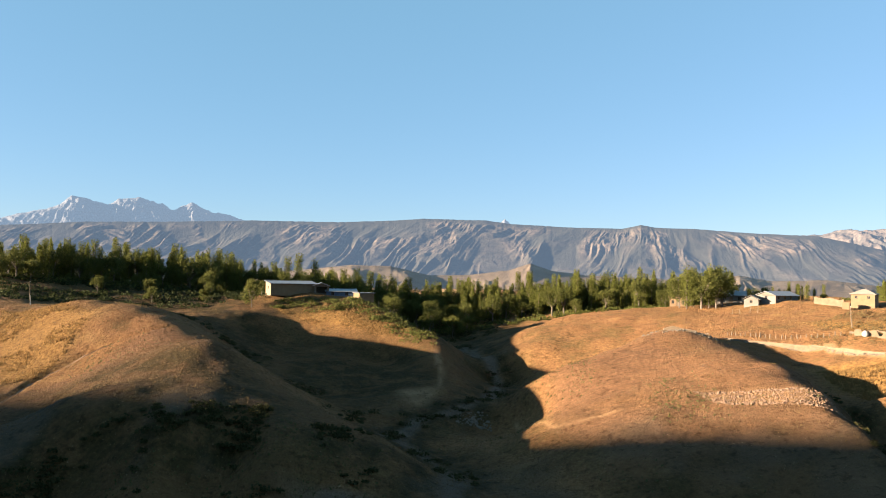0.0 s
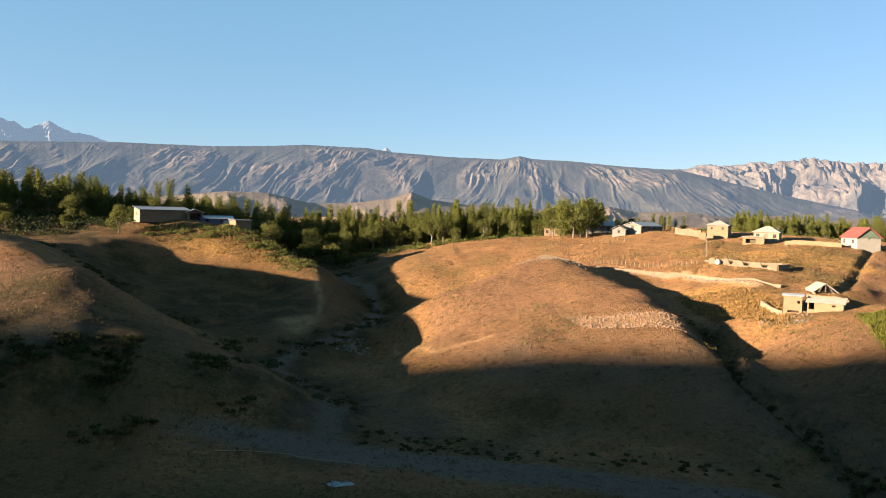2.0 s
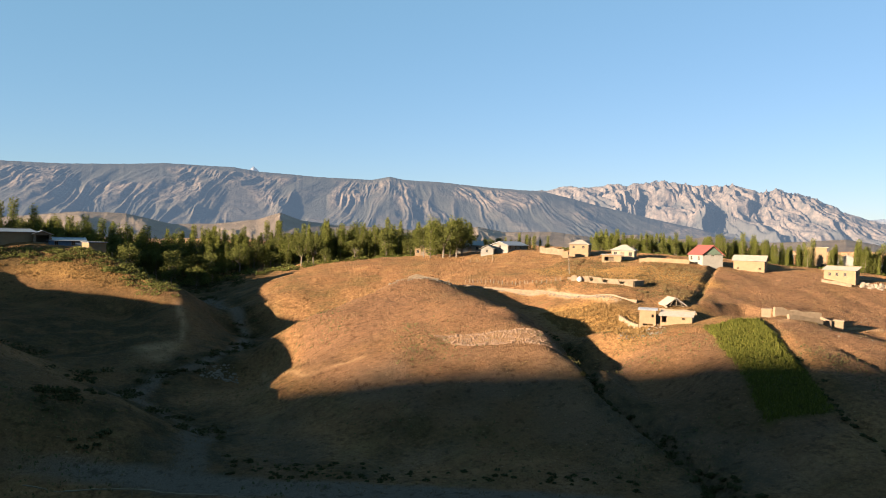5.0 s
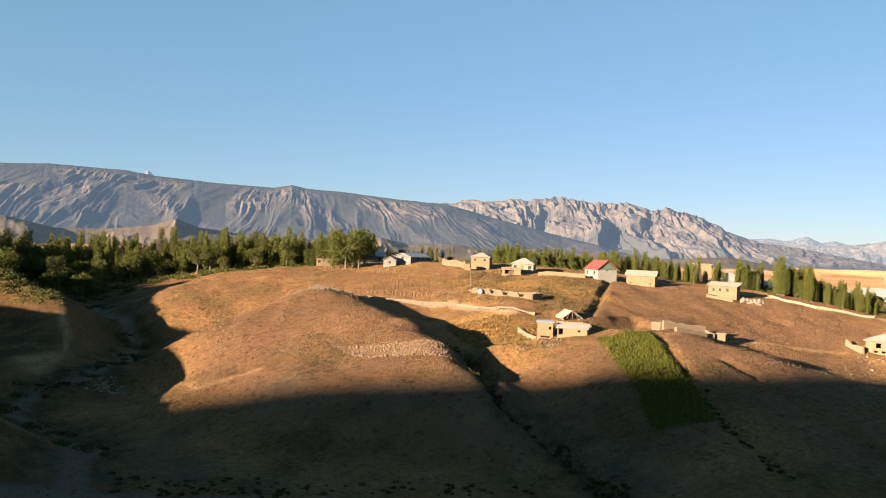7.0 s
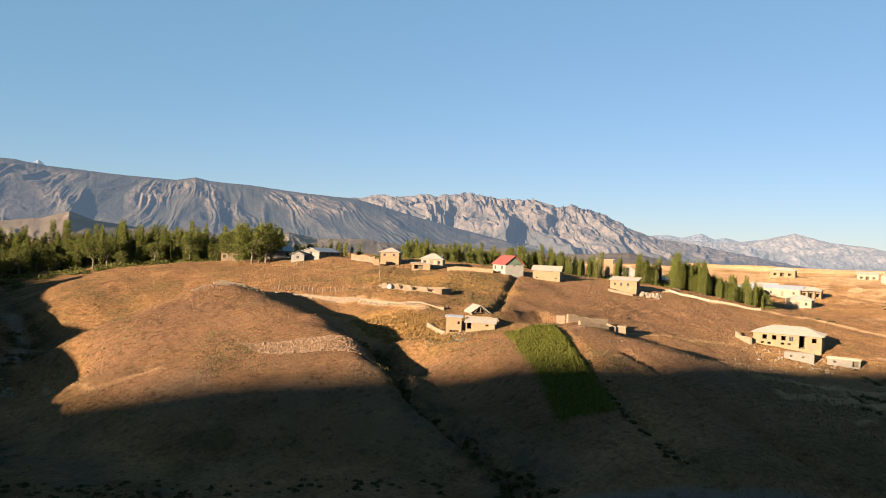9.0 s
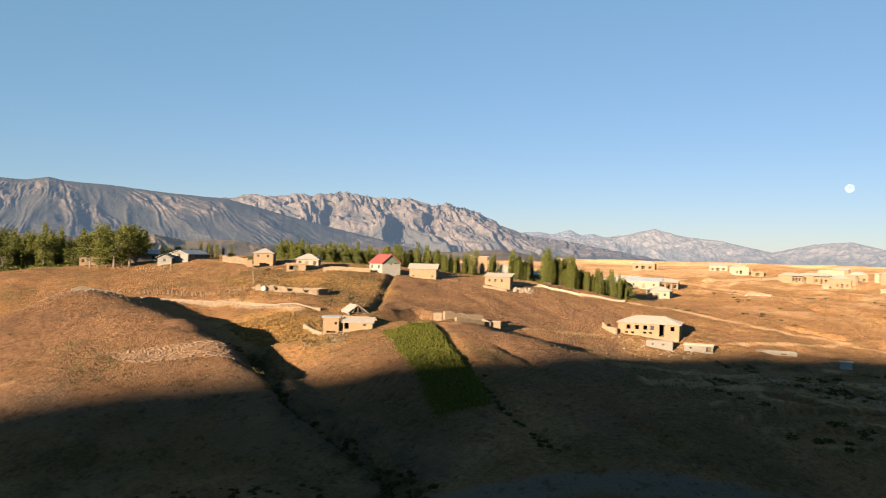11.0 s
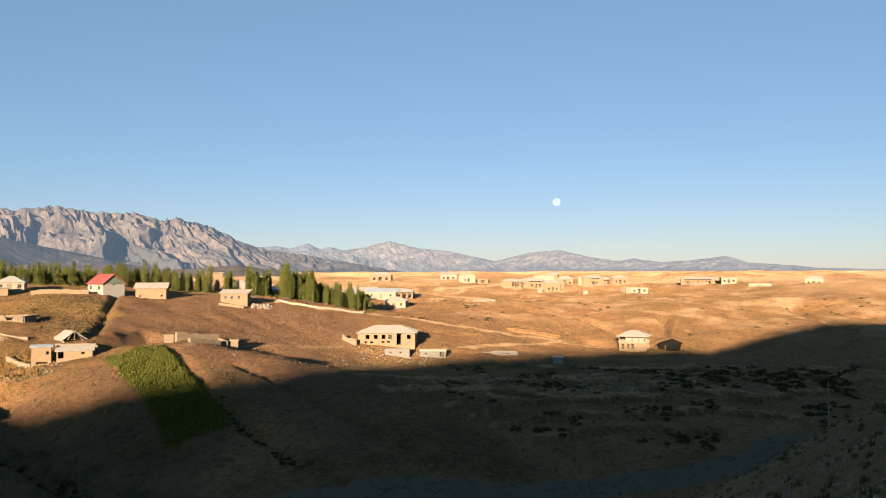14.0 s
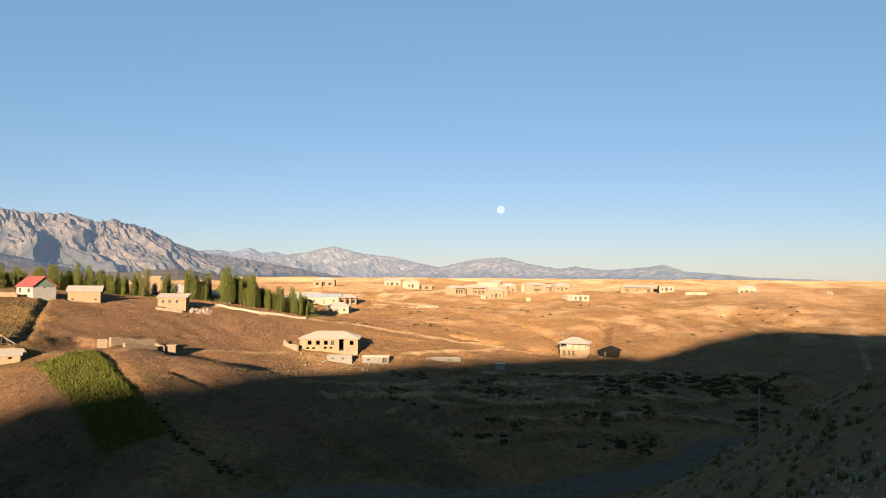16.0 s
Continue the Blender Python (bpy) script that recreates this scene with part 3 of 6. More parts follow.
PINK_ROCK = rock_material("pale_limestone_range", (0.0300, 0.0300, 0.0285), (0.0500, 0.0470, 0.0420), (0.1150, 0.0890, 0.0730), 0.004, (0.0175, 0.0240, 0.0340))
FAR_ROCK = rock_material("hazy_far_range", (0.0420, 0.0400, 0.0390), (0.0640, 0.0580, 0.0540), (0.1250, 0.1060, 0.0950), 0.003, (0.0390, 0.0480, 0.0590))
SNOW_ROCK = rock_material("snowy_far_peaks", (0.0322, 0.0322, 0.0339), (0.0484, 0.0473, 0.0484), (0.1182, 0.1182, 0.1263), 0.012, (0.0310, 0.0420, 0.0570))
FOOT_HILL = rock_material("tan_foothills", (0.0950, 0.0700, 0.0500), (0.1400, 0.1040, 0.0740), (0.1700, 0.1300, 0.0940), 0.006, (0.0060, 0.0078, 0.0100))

LONG_RIDGE = [(-44, 2.6), (-36, 3.0), (-30.6, 3.27), (-25.6, 3.76), (-20.1, 4.02), (-14.2, 4.34), (-8, 4.42), (-3.7, 4.65), (-1.6, 4.83), (3.2, 4.77), (4.9, 4.54),
              (9.2, 4.31), (13.3, 4.2), (14.7, 4.49), (15.7, 4.28), (18.5, 4.18), (22.3, 3.83), (26.4, 3.6), (28.4, 3.12), (30.3, 2.63), (34.2, 1.72), (37.8, 0.95), (39.2, 0.55), (43, -0.1)]
PINK_RANGE = [(20, 3.3), (26.5, 3.68), (29.3, 3.96), (32.3, 4.07), (34.9, 4.37), (37, 4.13), (39, 4.02), (39.8, 4.13), (41.5, 3.6), (42.5, 3.78), (43.9, 3.48),
              (45.8, 2.84), (47, 2.19), (48.9, 1.55), (51.7, 1.2), (55, 0.6), (59, -0.1)]
FAR_RANGE = [(44, 1.9), (47, 1.98), (49.4, 1.6), (51.4, 1.5), (53.5, 1.45), (55.6, 1.62), (58.1, 2.26), (60.3, 1.7), (62.8, 1.44), (66.1, 0.69), (68.8, 1.32),
             (71, 1.52), (73.1, 0.99), (75.2, 0.64), (76.4, 0.84), (78.4, 0.53), (80.4, 0.68), (82.8, 0.99), (84.3, 0.49), (86.2, 0.35), (88.7, 0.1), (94.4, -0.1), (100, -0.2)]
SNOW_PEAKS = [(-40, 3.2), (-34, 3.4), (-30.6, 3.75), (-28.7, 4.36), (-27.4, 4.7), (-26.5, 5.49), (-25.3, 5.33), (-24.2, 5.01), (-23.5, 5.44), (-22.1, 5.61), (-20.5, 5.21),
              (-20, 4.84), (-18.6, 5.47), (-17.4, 4.84), (-16.2, 4.76), (-15.2, 4.39), (-12, 3.6)]
FOOT_LINE = [(-44, 0.9), (-33, 0.2), (-30, 0.9), (-26, 0.4), (-22, 1.0), (-18, 0.5), (-13, 0.5), (-9, 0.95), (-7, 1.2), (-4, 1.15), (-1, 0.5), (2, 0.6), (5, 1.0), (6.6, 1.55), (8.2, 1.0), (10.8, 0.7), (14, 0.6), (17, 0.45),
             (19.5, 0.5), (21.5, 0.85), (23.6, 0.45), (27, 0.6), (30, 0.25), (33.3, 0.5), (36, 0.2), (38.5, 0.45), (41.5, 0.1), (44, 0.2), (47, 0.45), (49, 0.1), (51, -0.1), (53, -0.5), (55, -0.62)]
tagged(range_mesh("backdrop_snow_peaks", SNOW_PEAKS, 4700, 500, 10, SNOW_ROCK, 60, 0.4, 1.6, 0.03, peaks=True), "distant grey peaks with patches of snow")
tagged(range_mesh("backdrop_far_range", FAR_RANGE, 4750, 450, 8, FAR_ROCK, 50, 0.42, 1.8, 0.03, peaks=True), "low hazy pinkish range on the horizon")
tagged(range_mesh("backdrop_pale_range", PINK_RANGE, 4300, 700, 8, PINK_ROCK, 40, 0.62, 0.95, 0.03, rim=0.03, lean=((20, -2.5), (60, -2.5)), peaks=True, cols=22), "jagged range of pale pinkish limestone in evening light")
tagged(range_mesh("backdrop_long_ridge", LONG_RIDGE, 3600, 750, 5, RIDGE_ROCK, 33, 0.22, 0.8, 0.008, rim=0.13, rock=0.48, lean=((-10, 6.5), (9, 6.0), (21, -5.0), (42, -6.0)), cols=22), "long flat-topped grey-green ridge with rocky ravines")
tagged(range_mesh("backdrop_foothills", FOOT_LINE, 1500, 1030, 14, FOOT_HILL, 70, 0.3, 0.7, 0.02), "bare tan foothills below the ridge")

WHITE_TIP = [(3.7, 4.0), (4.3, 4.62), (4.6, 4.9), (4.9, 4.66), (5.5, 4.0)]
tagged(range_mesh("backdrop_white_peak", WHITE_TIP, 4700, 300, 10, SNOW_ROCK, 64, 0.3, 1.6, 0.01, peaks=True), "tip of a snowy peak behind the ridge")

SNOWY_LINE = [(45.6, 1.2), (46.8, 1.93), (48.0, 1.74), (49.6, 1.87), (50.6, 1.69), (52.0, 2.05), (52.9, 1.65), (53.7, 1.8), (54.7, 1.54), (55.7, 1.73), (57, 1.0)]
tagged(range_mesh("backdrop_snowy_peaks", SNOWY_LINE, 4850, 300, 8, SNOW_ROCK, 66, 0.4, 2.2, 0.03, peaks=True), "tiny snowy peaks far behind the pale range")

moon_mat, nd, ln, b = mat("moon_glow", 1.0, 0.0)
moon_pale = noise_node(nd, ln, 0.06, 4.0)
ln.new(ramp(nd, ln, moon_pale, [(0.4, (0.55, 0.72, 0.88)), (0.6, (0.85, 0.92, 0.98))]), b.inputs["Emission Color"])
b.inputs["Emission Strength"].default_value = 0.25
b.inputs["Base Color"].default_value = (0, 0, 0, 1)
bm = bmesh.new()
bmesh.ops.create_icosphere(bm, subdivisions=4, radius=24)
me = bpy.data.meshes.new("moon")
bm.to_mesh(me)
me.materials.append(moon_mat)
moon = new("moon", me)
moon.location = (4640 * math.sin(radians(70.8)), 4640 * math.cos(radians(70.8)), 30 + 4640 * math.tan(radians(5.11)))
tagged(moon, "pale full moon low in the evening sky", "moon", kind="structure")


# ---- helpers for things ----
def mesh_of(name, bm, material, smooth=False):
    me = bpy.data.meshes.new(name)
    bm.normal_update()
    bm.to_mesh(me)
    bm.free()
    me.materials.append(material)
    if smooth:
        me.polygons.foreach_set("use_smooth", [True] * len(me.polygons))
    return me


def part(name, bm, material, parent, label="", smooth=False):
    ob = new(name, mesh_of(name, bm, material, smooth))
    ob.parent = parent
    if label:
        tagged(ob, label)
    return ob


def empty(name, x, y, z, rot=0.0):
    ob = new(name)
    ob.matrix_world = pose(x, y, z, 0, 0, rot)
    return ob


def block(bm, x0, x1, y0, y1, z0, z1):
    v = [bm.verts.new(p) for p in ((x0, y0, z0), (x1, y0, z0), (x1, y1, z0), (x0, y1, z0), (x0, y0, z1), (x1, y0, z1), (x1, y1, z1), (x0, y1, z1))]
    for f in ((3, 2, 1, 0), (4, 5, 6, 7), (0, 1, 5, 4), (1, 2, 6, 5), (2, 3, 7, 6), (3, 0, 4, 7)):
        bm.faces.new([v[i] for i in f])


def slab(bm, corners, thick):
    """A plate over four or three corners, thickened downwards."""
    top = [bm.verts.new(c) for c in corners]
    low = [bm.verts.new((c[0], c[1], c[2] - thick)) for c in corners]
    bm.faces.new(top)
    bm.faces.new(low[::-1])
    n = len(corners)
    for i in range(n):
        j = (i + 1) % n
        bm.faces.new((top[j], top[i], low[i], low[j]))


def rod(bm, a, b, r0, r1=None, sides=6):
    a, b = Vector(a), Vector(b)
    r1 = r0 if r1 is None else r1
    q = (b - a).to_track_quat("Z", "Y")
    rings = []
    for p, r in ((a, r0), (b, r1)):
        rings.append([bm.verts.new(p + q @ Vector((r * math.cos(6.28319 * i / sides), r * math.sin(6.28319 * i / sides), 0))) for i in range(sides)])
    for i in range(sides):
        j = (i + 1) % sides
        bm.faces.new((rings[0][i], rings[0][j], rings[1][j], rings[1][i]))
    bm.faces.new(rings[0][::-1])
    bm.faces.new(rings[1])


# ---- trees ----
def leaf_material(name, dark, mid, light):
    m, nd, ln, b = mat(name, 0.75, 0.08)
    geo = nd.new("ShaderNodeNewGeometry")
    oi = nd.new("ShaderNodeObjectInfo")
    col = ramp(nd, ln, geo.outputs["Random Per Island"], [(0.0, dark), (0.55, mid), (1.0, light)])
    col = mix(nd, ln, math_node(nd, ln, "MULTIPLY", oi.outputs["Random"], 0.5), col, mid)
    ln.new(col, b.inputs["Base Color"])
    tr = nd.new("ShaderNodeBsdfTranslucent")
    ln.new(col, tr.inputs["Color"])
    ms = nd.new("ShaderNodeMixShader")
    ms.inputs[0].default_value = 0.32
    ln.new(b.outputs[0], ms.inputs[1])
    ln.new(tr.outputs[0], ms.inputs[2])
    ln.new(ms.outputs[0], nd["Material Output"].inputs["Surface"])
    return m


POPLAR_LEAF = leaf_material("poplar_leaves", (0.0407, 0.0503, 0.0104), (0.0851, 0.0925, 0.0192), (0.1406, 0.1369, 0.0333))
BROAD_LEAF = leaf_material("broad_leaves", (0.0333, 0.0414, 0.0104), (0.0681, 0.0740, 0.0178), (0.1184, 0.1110, 0.0296))
SCRUB_LEAF = leaf_material("scrub_leaves", (0.0222, 0.0222, 0.0089), (0.0429, 0.0414, 0.0155), (0.0740, 0.0636, 0.0252))
BARK = mottled("grey_bark", (0.07, 0.055, 0.042), (0.17, 0.14, 0.11), 4.0)


def leaf(co, faces, p, size, rnd):
    """One leaf clump: a bent four-cornered blade."""
    q = Euler((rnd.uniform(0, 6.28), rnd.uniform(-1.0, 1.0), rnd.uniform(0, 6.28))).to_matrix()
    n = len(co)
    for dx, dy, dz in ((-1, -0.5, 0.15), (0.1, -0.75, -0.1), (1, 0.45, 0.15), (-0.1, 0.8, -0.1)):
        co.append(p + q @ Vector((dx * size, dy * size, dz * size)))
    faces.append((n, n + 1, n + 2, n + 3))


def leaf_mesh(name, co, faces, material):
    me = bpy.data.meshes.new(name)
    me.from_pydata(co, [], faces)
    me.materials.append(material)
    return me


def poplar(seed, height, width):
    """A Lombardy poplar: short bole, upright branches, a narrow ragged column of leaves."""
    rnd = random.Random(seed)
    root = new("poplar_tree")
    bm = bmesh.new()
    rod(bm, (0, 0, -0.6), (0.05, 0, height * 0.45), 0.22, 0.13, 7)
    rod(bm, (0.05, 0, height * 0.45), (0, 0.05, height * 0.93), 0.13, 0.03, 6)
    for i in range(9):
        z, a = height * rnd.uniform(0.1, 0.6), rnd.uniform(0, 6.28)
        out = width * rnd.uniform(0.5, 0.9)
        rod(bm, (0, 0, z), (out * math.cos(a), out * math.sin(a), z + height * rnd.uniform(0.16, 0.28)), 0.06, 0.015, 4)
    trunk = part("trunk", bm, BARK, root)
    co, faces = [], []
    plumes = [(0.0, 0.0, 1.0)] + [(6.28 * k / 7 + rnd.uniform(-0.4, 0.4), rnd.uniform(0.3, 0.75), rnd.uniform(0.72, 1.0)) for k in range(7)]
    while len(faces) < 1800:
        a, off, top = rnd.choice(plumes)
        u = rnd.random() ** 0.9
        z = height * (0.06 + 0.94 * u * top)
        r = width * 0.52 * math.sin(math.pi * (0.14 + 0.80 * u)) ** 0.45 * rnd.random() ** 0.4
        b, out = rnd.uniform(0, 6.28), off * width * (1 - 0.12 * u)
        leaf(co, faces, Vector((out * math.cos(a) + r * math.cos(b), out * math.sin(a) + r * math.sin(b), z)), rnd.uniform(0.11, 0.23), rnd)
    crown = new("crown", leaf_mesh("crown", co, faces, POPLAR_LEAF))
    crown.parent = root
    return root


def broadleaf(seed, height, width, name="broadleaf_tree", leaves=2400, material=None):
    """A spreading tree: forked trunk, limbs, and an uneven crown of many lobes."""
    rnd = random.Random(seed)
    root = new(name)
    bm = bmesh.new()
    fork = height * 0.28
    rod(bm, (0, 0, -0.6), (0.1, 0, fork), height * 0.03, height * 0.022, 7)
    lobes = []
    for i in range(11):
        a, u = 6.28 * i / 11 + rnd.uniform(-0.4, 0.4), rnd.uniform(0.35, 1.0)
        p = Vector((width * 0.75 * u * math.cos(a), width * 0.75 * u * math.sin(a), height * rnd.uniform(0.38, 0.86)))
        lobes.append((p, width * rnd.uniform(0.25, 0.5)))
        rod(bm, (0.1, 0, fork), p, height * 0.012, height * 0.003, 5)
    lobes.append((Vector((0, 0, height * 0.85)), width * 0.42))
    part("trunk", bm, BARK, root)
    co, faces = [], []
    while len(faces) < leaves:
        p, r = rnd.choice(lobes)
        d = Vector((rnd.gauss(0, 1), rnd.gauss(0, 1), rnd.gauss(0, 0.9))).normalized() * r * rnd.uniform(0.55, 1.08)
        leaf(co, faces, p + d, rnd.uniform(0.13, 0.29) * min(1.0, height / 7), rnd)
    crown = new("crown", leaf_mesh("crown", co, faces, material or BROAD_LEAF))
    crown.parent = root
    return root


def plant(kinds, x, y, rnd, low=0.75, high=1.2, label="", category="tree", group=""):
    """A copy of one of the kinds, turned and sized by chance, on the ground."""
    ob = copy_thing(rnd.choice(kinds), pose(x, y, zat(x, y), rnd.uniform(-2, 2), rnd.uniform(-2, 2), rnd.uniform(0, 360)))
    s = rnd.uniform(low, high)
    ob.scale = (s * rnd.uniform(0.9, 1.15), s * rnd.uniform(0.9, 1.15), s)
    return tagged(ob, label, category, group)


FAR = {}


def plant_far(kind, x, y, rnd, low, high):
    """One more tree for the joined far wood: the crown's leaves and the trunk, turned and sized."""
    s, a, z = rnd.uniform(low, high), rnd.uniform(0, 6.28), zat(x, y)
    c, n = math.cos(a), math.sin(a)
    for o in kind.children:
        co = np.empty(len(o.data.vertices) * 3)
        o.data.vertices.foreach_get("co", co)
        co = co.reshape(-1, 3) * s
        co = np.stack([co[:, 0] * c - co[:, 1] * n + x, co[:, 0] * n + co[:, 1] * c + y, co[:, 2] + z], 1)
        loops, sizes = np.empty(len(o.data.loops), dtype=np.int32), np.empty(len(o.data.polygons), dtype=np.int32)
        o.data.loops.foreach_get("vertex_index", loops)
        o.data.polygons.foreach_get("loop_total", sizes)
        cos, corners, counts = FAR.setdefault((o.name.split(".")[0], o.data.materials[0].name), ([], [], []))
        corners.append(loops + sum(len(k) for k in cos))
        cos.append(co)
        counts.append(sizes)


def finish_far(label):
    root = tagged(new("far_wood"), label, "trees", kind="stuff")
    for (name, material), (cos, corners, counts) in FAR.items():
        co, loops, sizes = np.concatenate(cos), np.concatenate(corners), np.concatenate(counts)
        me = bpy.data.meshes.new(name)
        me.vertices.add(len(co))
        me.vertices.foreach_set("co", co.astype(np.float32).ravel())
        me.loops.add(len(loops))
        me.loops.foreach_set("vertex_index", loops.astype(np.int32))
        me.polygons.add(len(sizes))
        me.polygons.foreach_set("loop_start", (np.cumsum(sizes) - sizes).astype(np.int32))
        me.update()
        me.validate()
        me.materials.append(bpy.data.materials[material])
        ob = new(name, me)
        ob.parent = root
        tagged(ob, kind="stuff")


def polar(az, d):
    return d * math.sin(radians(az)), d * math.cos(radians(az))


rnd = random.Random(5)
POPLARS = [poplar(i, h, w) for i, (h, w) in enumerate(((14, 1.35), (12, 1.2), (15, 1.4), (10, 1.2), (12.5, 2.1), (11, 0.95)))]
BROADS = [broadleaf(20 + i, h, w) for i, (h, w) in enumerate(((11, 5.0), (9, 4.6), (8, 4.0), (13, 5.5)))]
POP_LABEL = "tall narrow yellow-green poplar in a village shelter belt"
BROAD_LABEL = "spreading dark green broadleaf tree among the poplars"
# the belt behind the hills: heading span, distance span, how many poplars, how many broad trees, tree size
for az0, az1, d0, d1, n_pop, n_broad, size in ((-32, -24, 262, 300, 84, 18, 0.9), (-24, -13, 268, 310, 110, 24, 0.95), (-13, -6, 262, 310, 76, 28, 1.0), (-6, 2, 270, 310, 54, 36, 1.0),
                                               (2, 10, 272, 305, 78, 20, 0.9), (10, 17, 268, 300, 92, 12, 0.92), (17, 21, 258, 300, 40, 7, 0.9),
                                               (21, 27, 262, 300, 22, 5, 0.5), (30.0, 32, 262, 300, 36, 4, 0.62), (32, 37.5, 258, 296, 96, 16, 0.52), (38.0, 43.5, 250, 290, 80, 6, 0.54)):
    mid = d0 + (d1 - d0) * 0.25
    for i in range(n_pop):
        az, d = rnd.uniform(az0, az1), rnd.uniform(d0, d1)
        if d < mid:
            plant(POPLARS, *polar(az, d), rnd, 0.7 * size, 1.15 * size, POP_LABEL, "tree", "poplars of the belt")
        else:
            plant_far(rnd.choice(POPLARS), *polar(az, d), rnd, 0.7 * size, 1.15 * size)
    for i in range(n_broad):
        az, d = rnd.uniform(az0, az1), rnd.uniform(d0 - 8, d1)
        if d < mid:
            plant(BROADS, *polar(az, d), rnd, 0.6 * size, 0.95 * size, BROAD_LABEL, "tree", "broad trees of the belt")
        else:
            plant_far(rnd.choice(BROADS), *polar(az, d), rnd, 0.6 * size, 0.95 * size)
# the dark wood in the head of the main gully
for i in range(26):
    plant(BROADS, *polar(rnd.uniform(-6.5, 2.5), rnd.uniform(246, 280)), rnd, 0.5, 0.9, "dense dark green tree in the gully head", "tree", "gully trees")
for i in range(16):
    plant(BROADS, *polar(rnd.uniform(-26, -13), rnd.uniform(225, 262)), rnd, 0.4, 0.65, "dense dark green tree in the gully head", "tree", "gully trees")
# big clump before the white farm
for az, d in ((17.4, 236), (17.9, 233), (18.4, 236), (18.9, 232), (19.4, 235), (19.9, 234), (20.3, 238), (18.2, 242), (19.6, 243)):
    plant([BROADS[0], POPLARS[4]], *polar(az, d), rnd, 0.85, 1.1, "leafy bright green tree in a thick clump", "tree", "clump trees")
# the grove and the row by the lower houses
for i in range(54):
    az = rnd.uniform(50.2, 52.6)
    plant(POPLARS, *polar(az, 246 + rnd.uniform(-3, 12)), rnd, 0.5, 0.85, "dark poplar in a close grove", "tree", "grove poplars")
for i in range(12):
    plant(BROADS, *polar(rnd.uniform(50.2, 56.5), 256 + rnd.uniform(-3, 12)), rnd, 0.4, 0.6, "dark leafy tree inside a poplar grove", "tree", "grove broad trees")
for i in range(58):
    az = rnd.uniform(52.4, 56.6)
    plant_far(rnd.choice(POPLARS), *polar(az, 250 + rnd.uniform(-4, 14)), rnd, 0.35, 0.6)
for i in range(60):
    az = rnd.choice((46.4, 47.9, 48.2, 48.6, 49.0, 44.4, 44.9, 43.4)) + rnd.uniform(-0.3, 0.3)
    plant_far(rnd.choice(POPLARS), *polar(az, 256 + rnd.uniform(-4, 14)), rnd, 0.4, 0.7)
finish_far("rear rows of poplars and broad trees behind the village belt")
plant([BROADS[2]], *polar(-14.2, 214), rnd, 0.9, 0.95, "round olive-green tree beside the hill sheds", "tree")
for ob in POPLARS + BROADS:
    for o in (*ob.children_recursive, ob):
        bpy.data.objects.remove(o)


# ---- buildings ----
ADOBE = mottled("sunlit_adobe", (0.1467, 0.0979, 0.0547), (0.2174, 0.1491, 0.0888), 0.9, 0.95, 0.03, per_object=0.3)
ADOBE_OLD = mottled("weathered_adobe", (0.1092, 0.0764, 0.0484), (0.2066, 0.1521, 0.1005), 1.3, 0.97, 0.08, per_object=0.3)
PLASTER = mottled("pale_plaster", (0.1812, 0.1434, 0.0990), (0.2465, 0.2013, 0.1434), 0.8, 0.9, 0.01)
WHITE_WALL = mottled("whitewash", (0.1359, 0.1251, 0.1071), (0.1882, 0.1748, 0.1540), 0.8, 0.9, 0.01)
BLOCK_WALL = mottled("grey_block_wall", (0.1077, 0.0938, 0.0764), (0.1645, 0.1448, 0.1193), 1.5, 0.95, 0.03)
SLATE = mottled("weathered_slate_sheet", (0.1262, 0.1095, 0.0909), (0.1963, 0.1729, 0.1448), 1.2, 0.8, 0.02, per_object=0.3)
TIN = mottled("dull_tin_sheet", (0.0950, 0.1040, 0.1180), (0.1600, 0.1700, 0.1850), 1.0, 0.45, 0.01, 0.5)
RED_ROOF = mottled("red_roof_sheet", (0.1070, 0.0279, 0.0223), (0.1535, 0.0418, 0.0335), 1.0, 0.6, 0.01)
GREEN_BOARD = mottled("green_gable_boards", (0.0499, 0.0705, 0.0499), (0.0843, 0.1109, 0.0808), 1.0, 0.8, 0.01)
BLUE_PAINT = mottled("faded_blue_paint", (0.0404, 0.0671, 0.1144), (0.0671, 0.1075, 0.1746), 1.4, 0.7, 0.01)
TIMBER = mottled("grey_timber", (0.09, 0.068, 0.048), (0.20, 0.155, 0.11), 3.0, 0.9, 0.02)
# Near-black boards: shade is put into the colour, without any sheen.
SHADE_BLACK = mottled("tarred_boards", (0.007, 0.006, 0.005), (0.014, 0.012, 0.010), 3.0, 1.0, 0.02, 0.0)
# Dark brown: the gloom of unlit rooms is put into the colour.
DARK_ROOM = mottled("unlit_room_wall", (0.06, 0.045, 0.03), (0.10, 0.075, 0.05), 1.0)
STONE = mottled("field_stone", (0.1032, 0.0817, 0.0602), (0.2064, 0.1677, 0.1290), 2.0, 0.95, 0.04, per_object=0.5)
CONCRETE = mottled("pole_concrete", (0.22, 0.21, 0.19), (0.34, 0.33, 0.30), 2.0, 0.9, 0.01)
SOIL = mottled("turned_soil", (0.120, 0.074, 0.048), (0.200, 0.128, 0.084), 1.5, 0.97, 0.05)
TARP = mottled("white_tarpaulin", (0.3019, 0.3156, 0.3354), (0.4025, 0.4162, 0.4360), 1.0, 0.6, 0.02)
GLASS, nd, ln, b = mat("window_glass", 0.08, 0.5)
b.inputs["Base Color"].default_value = (0.02, 0.022, 0.025, 1)


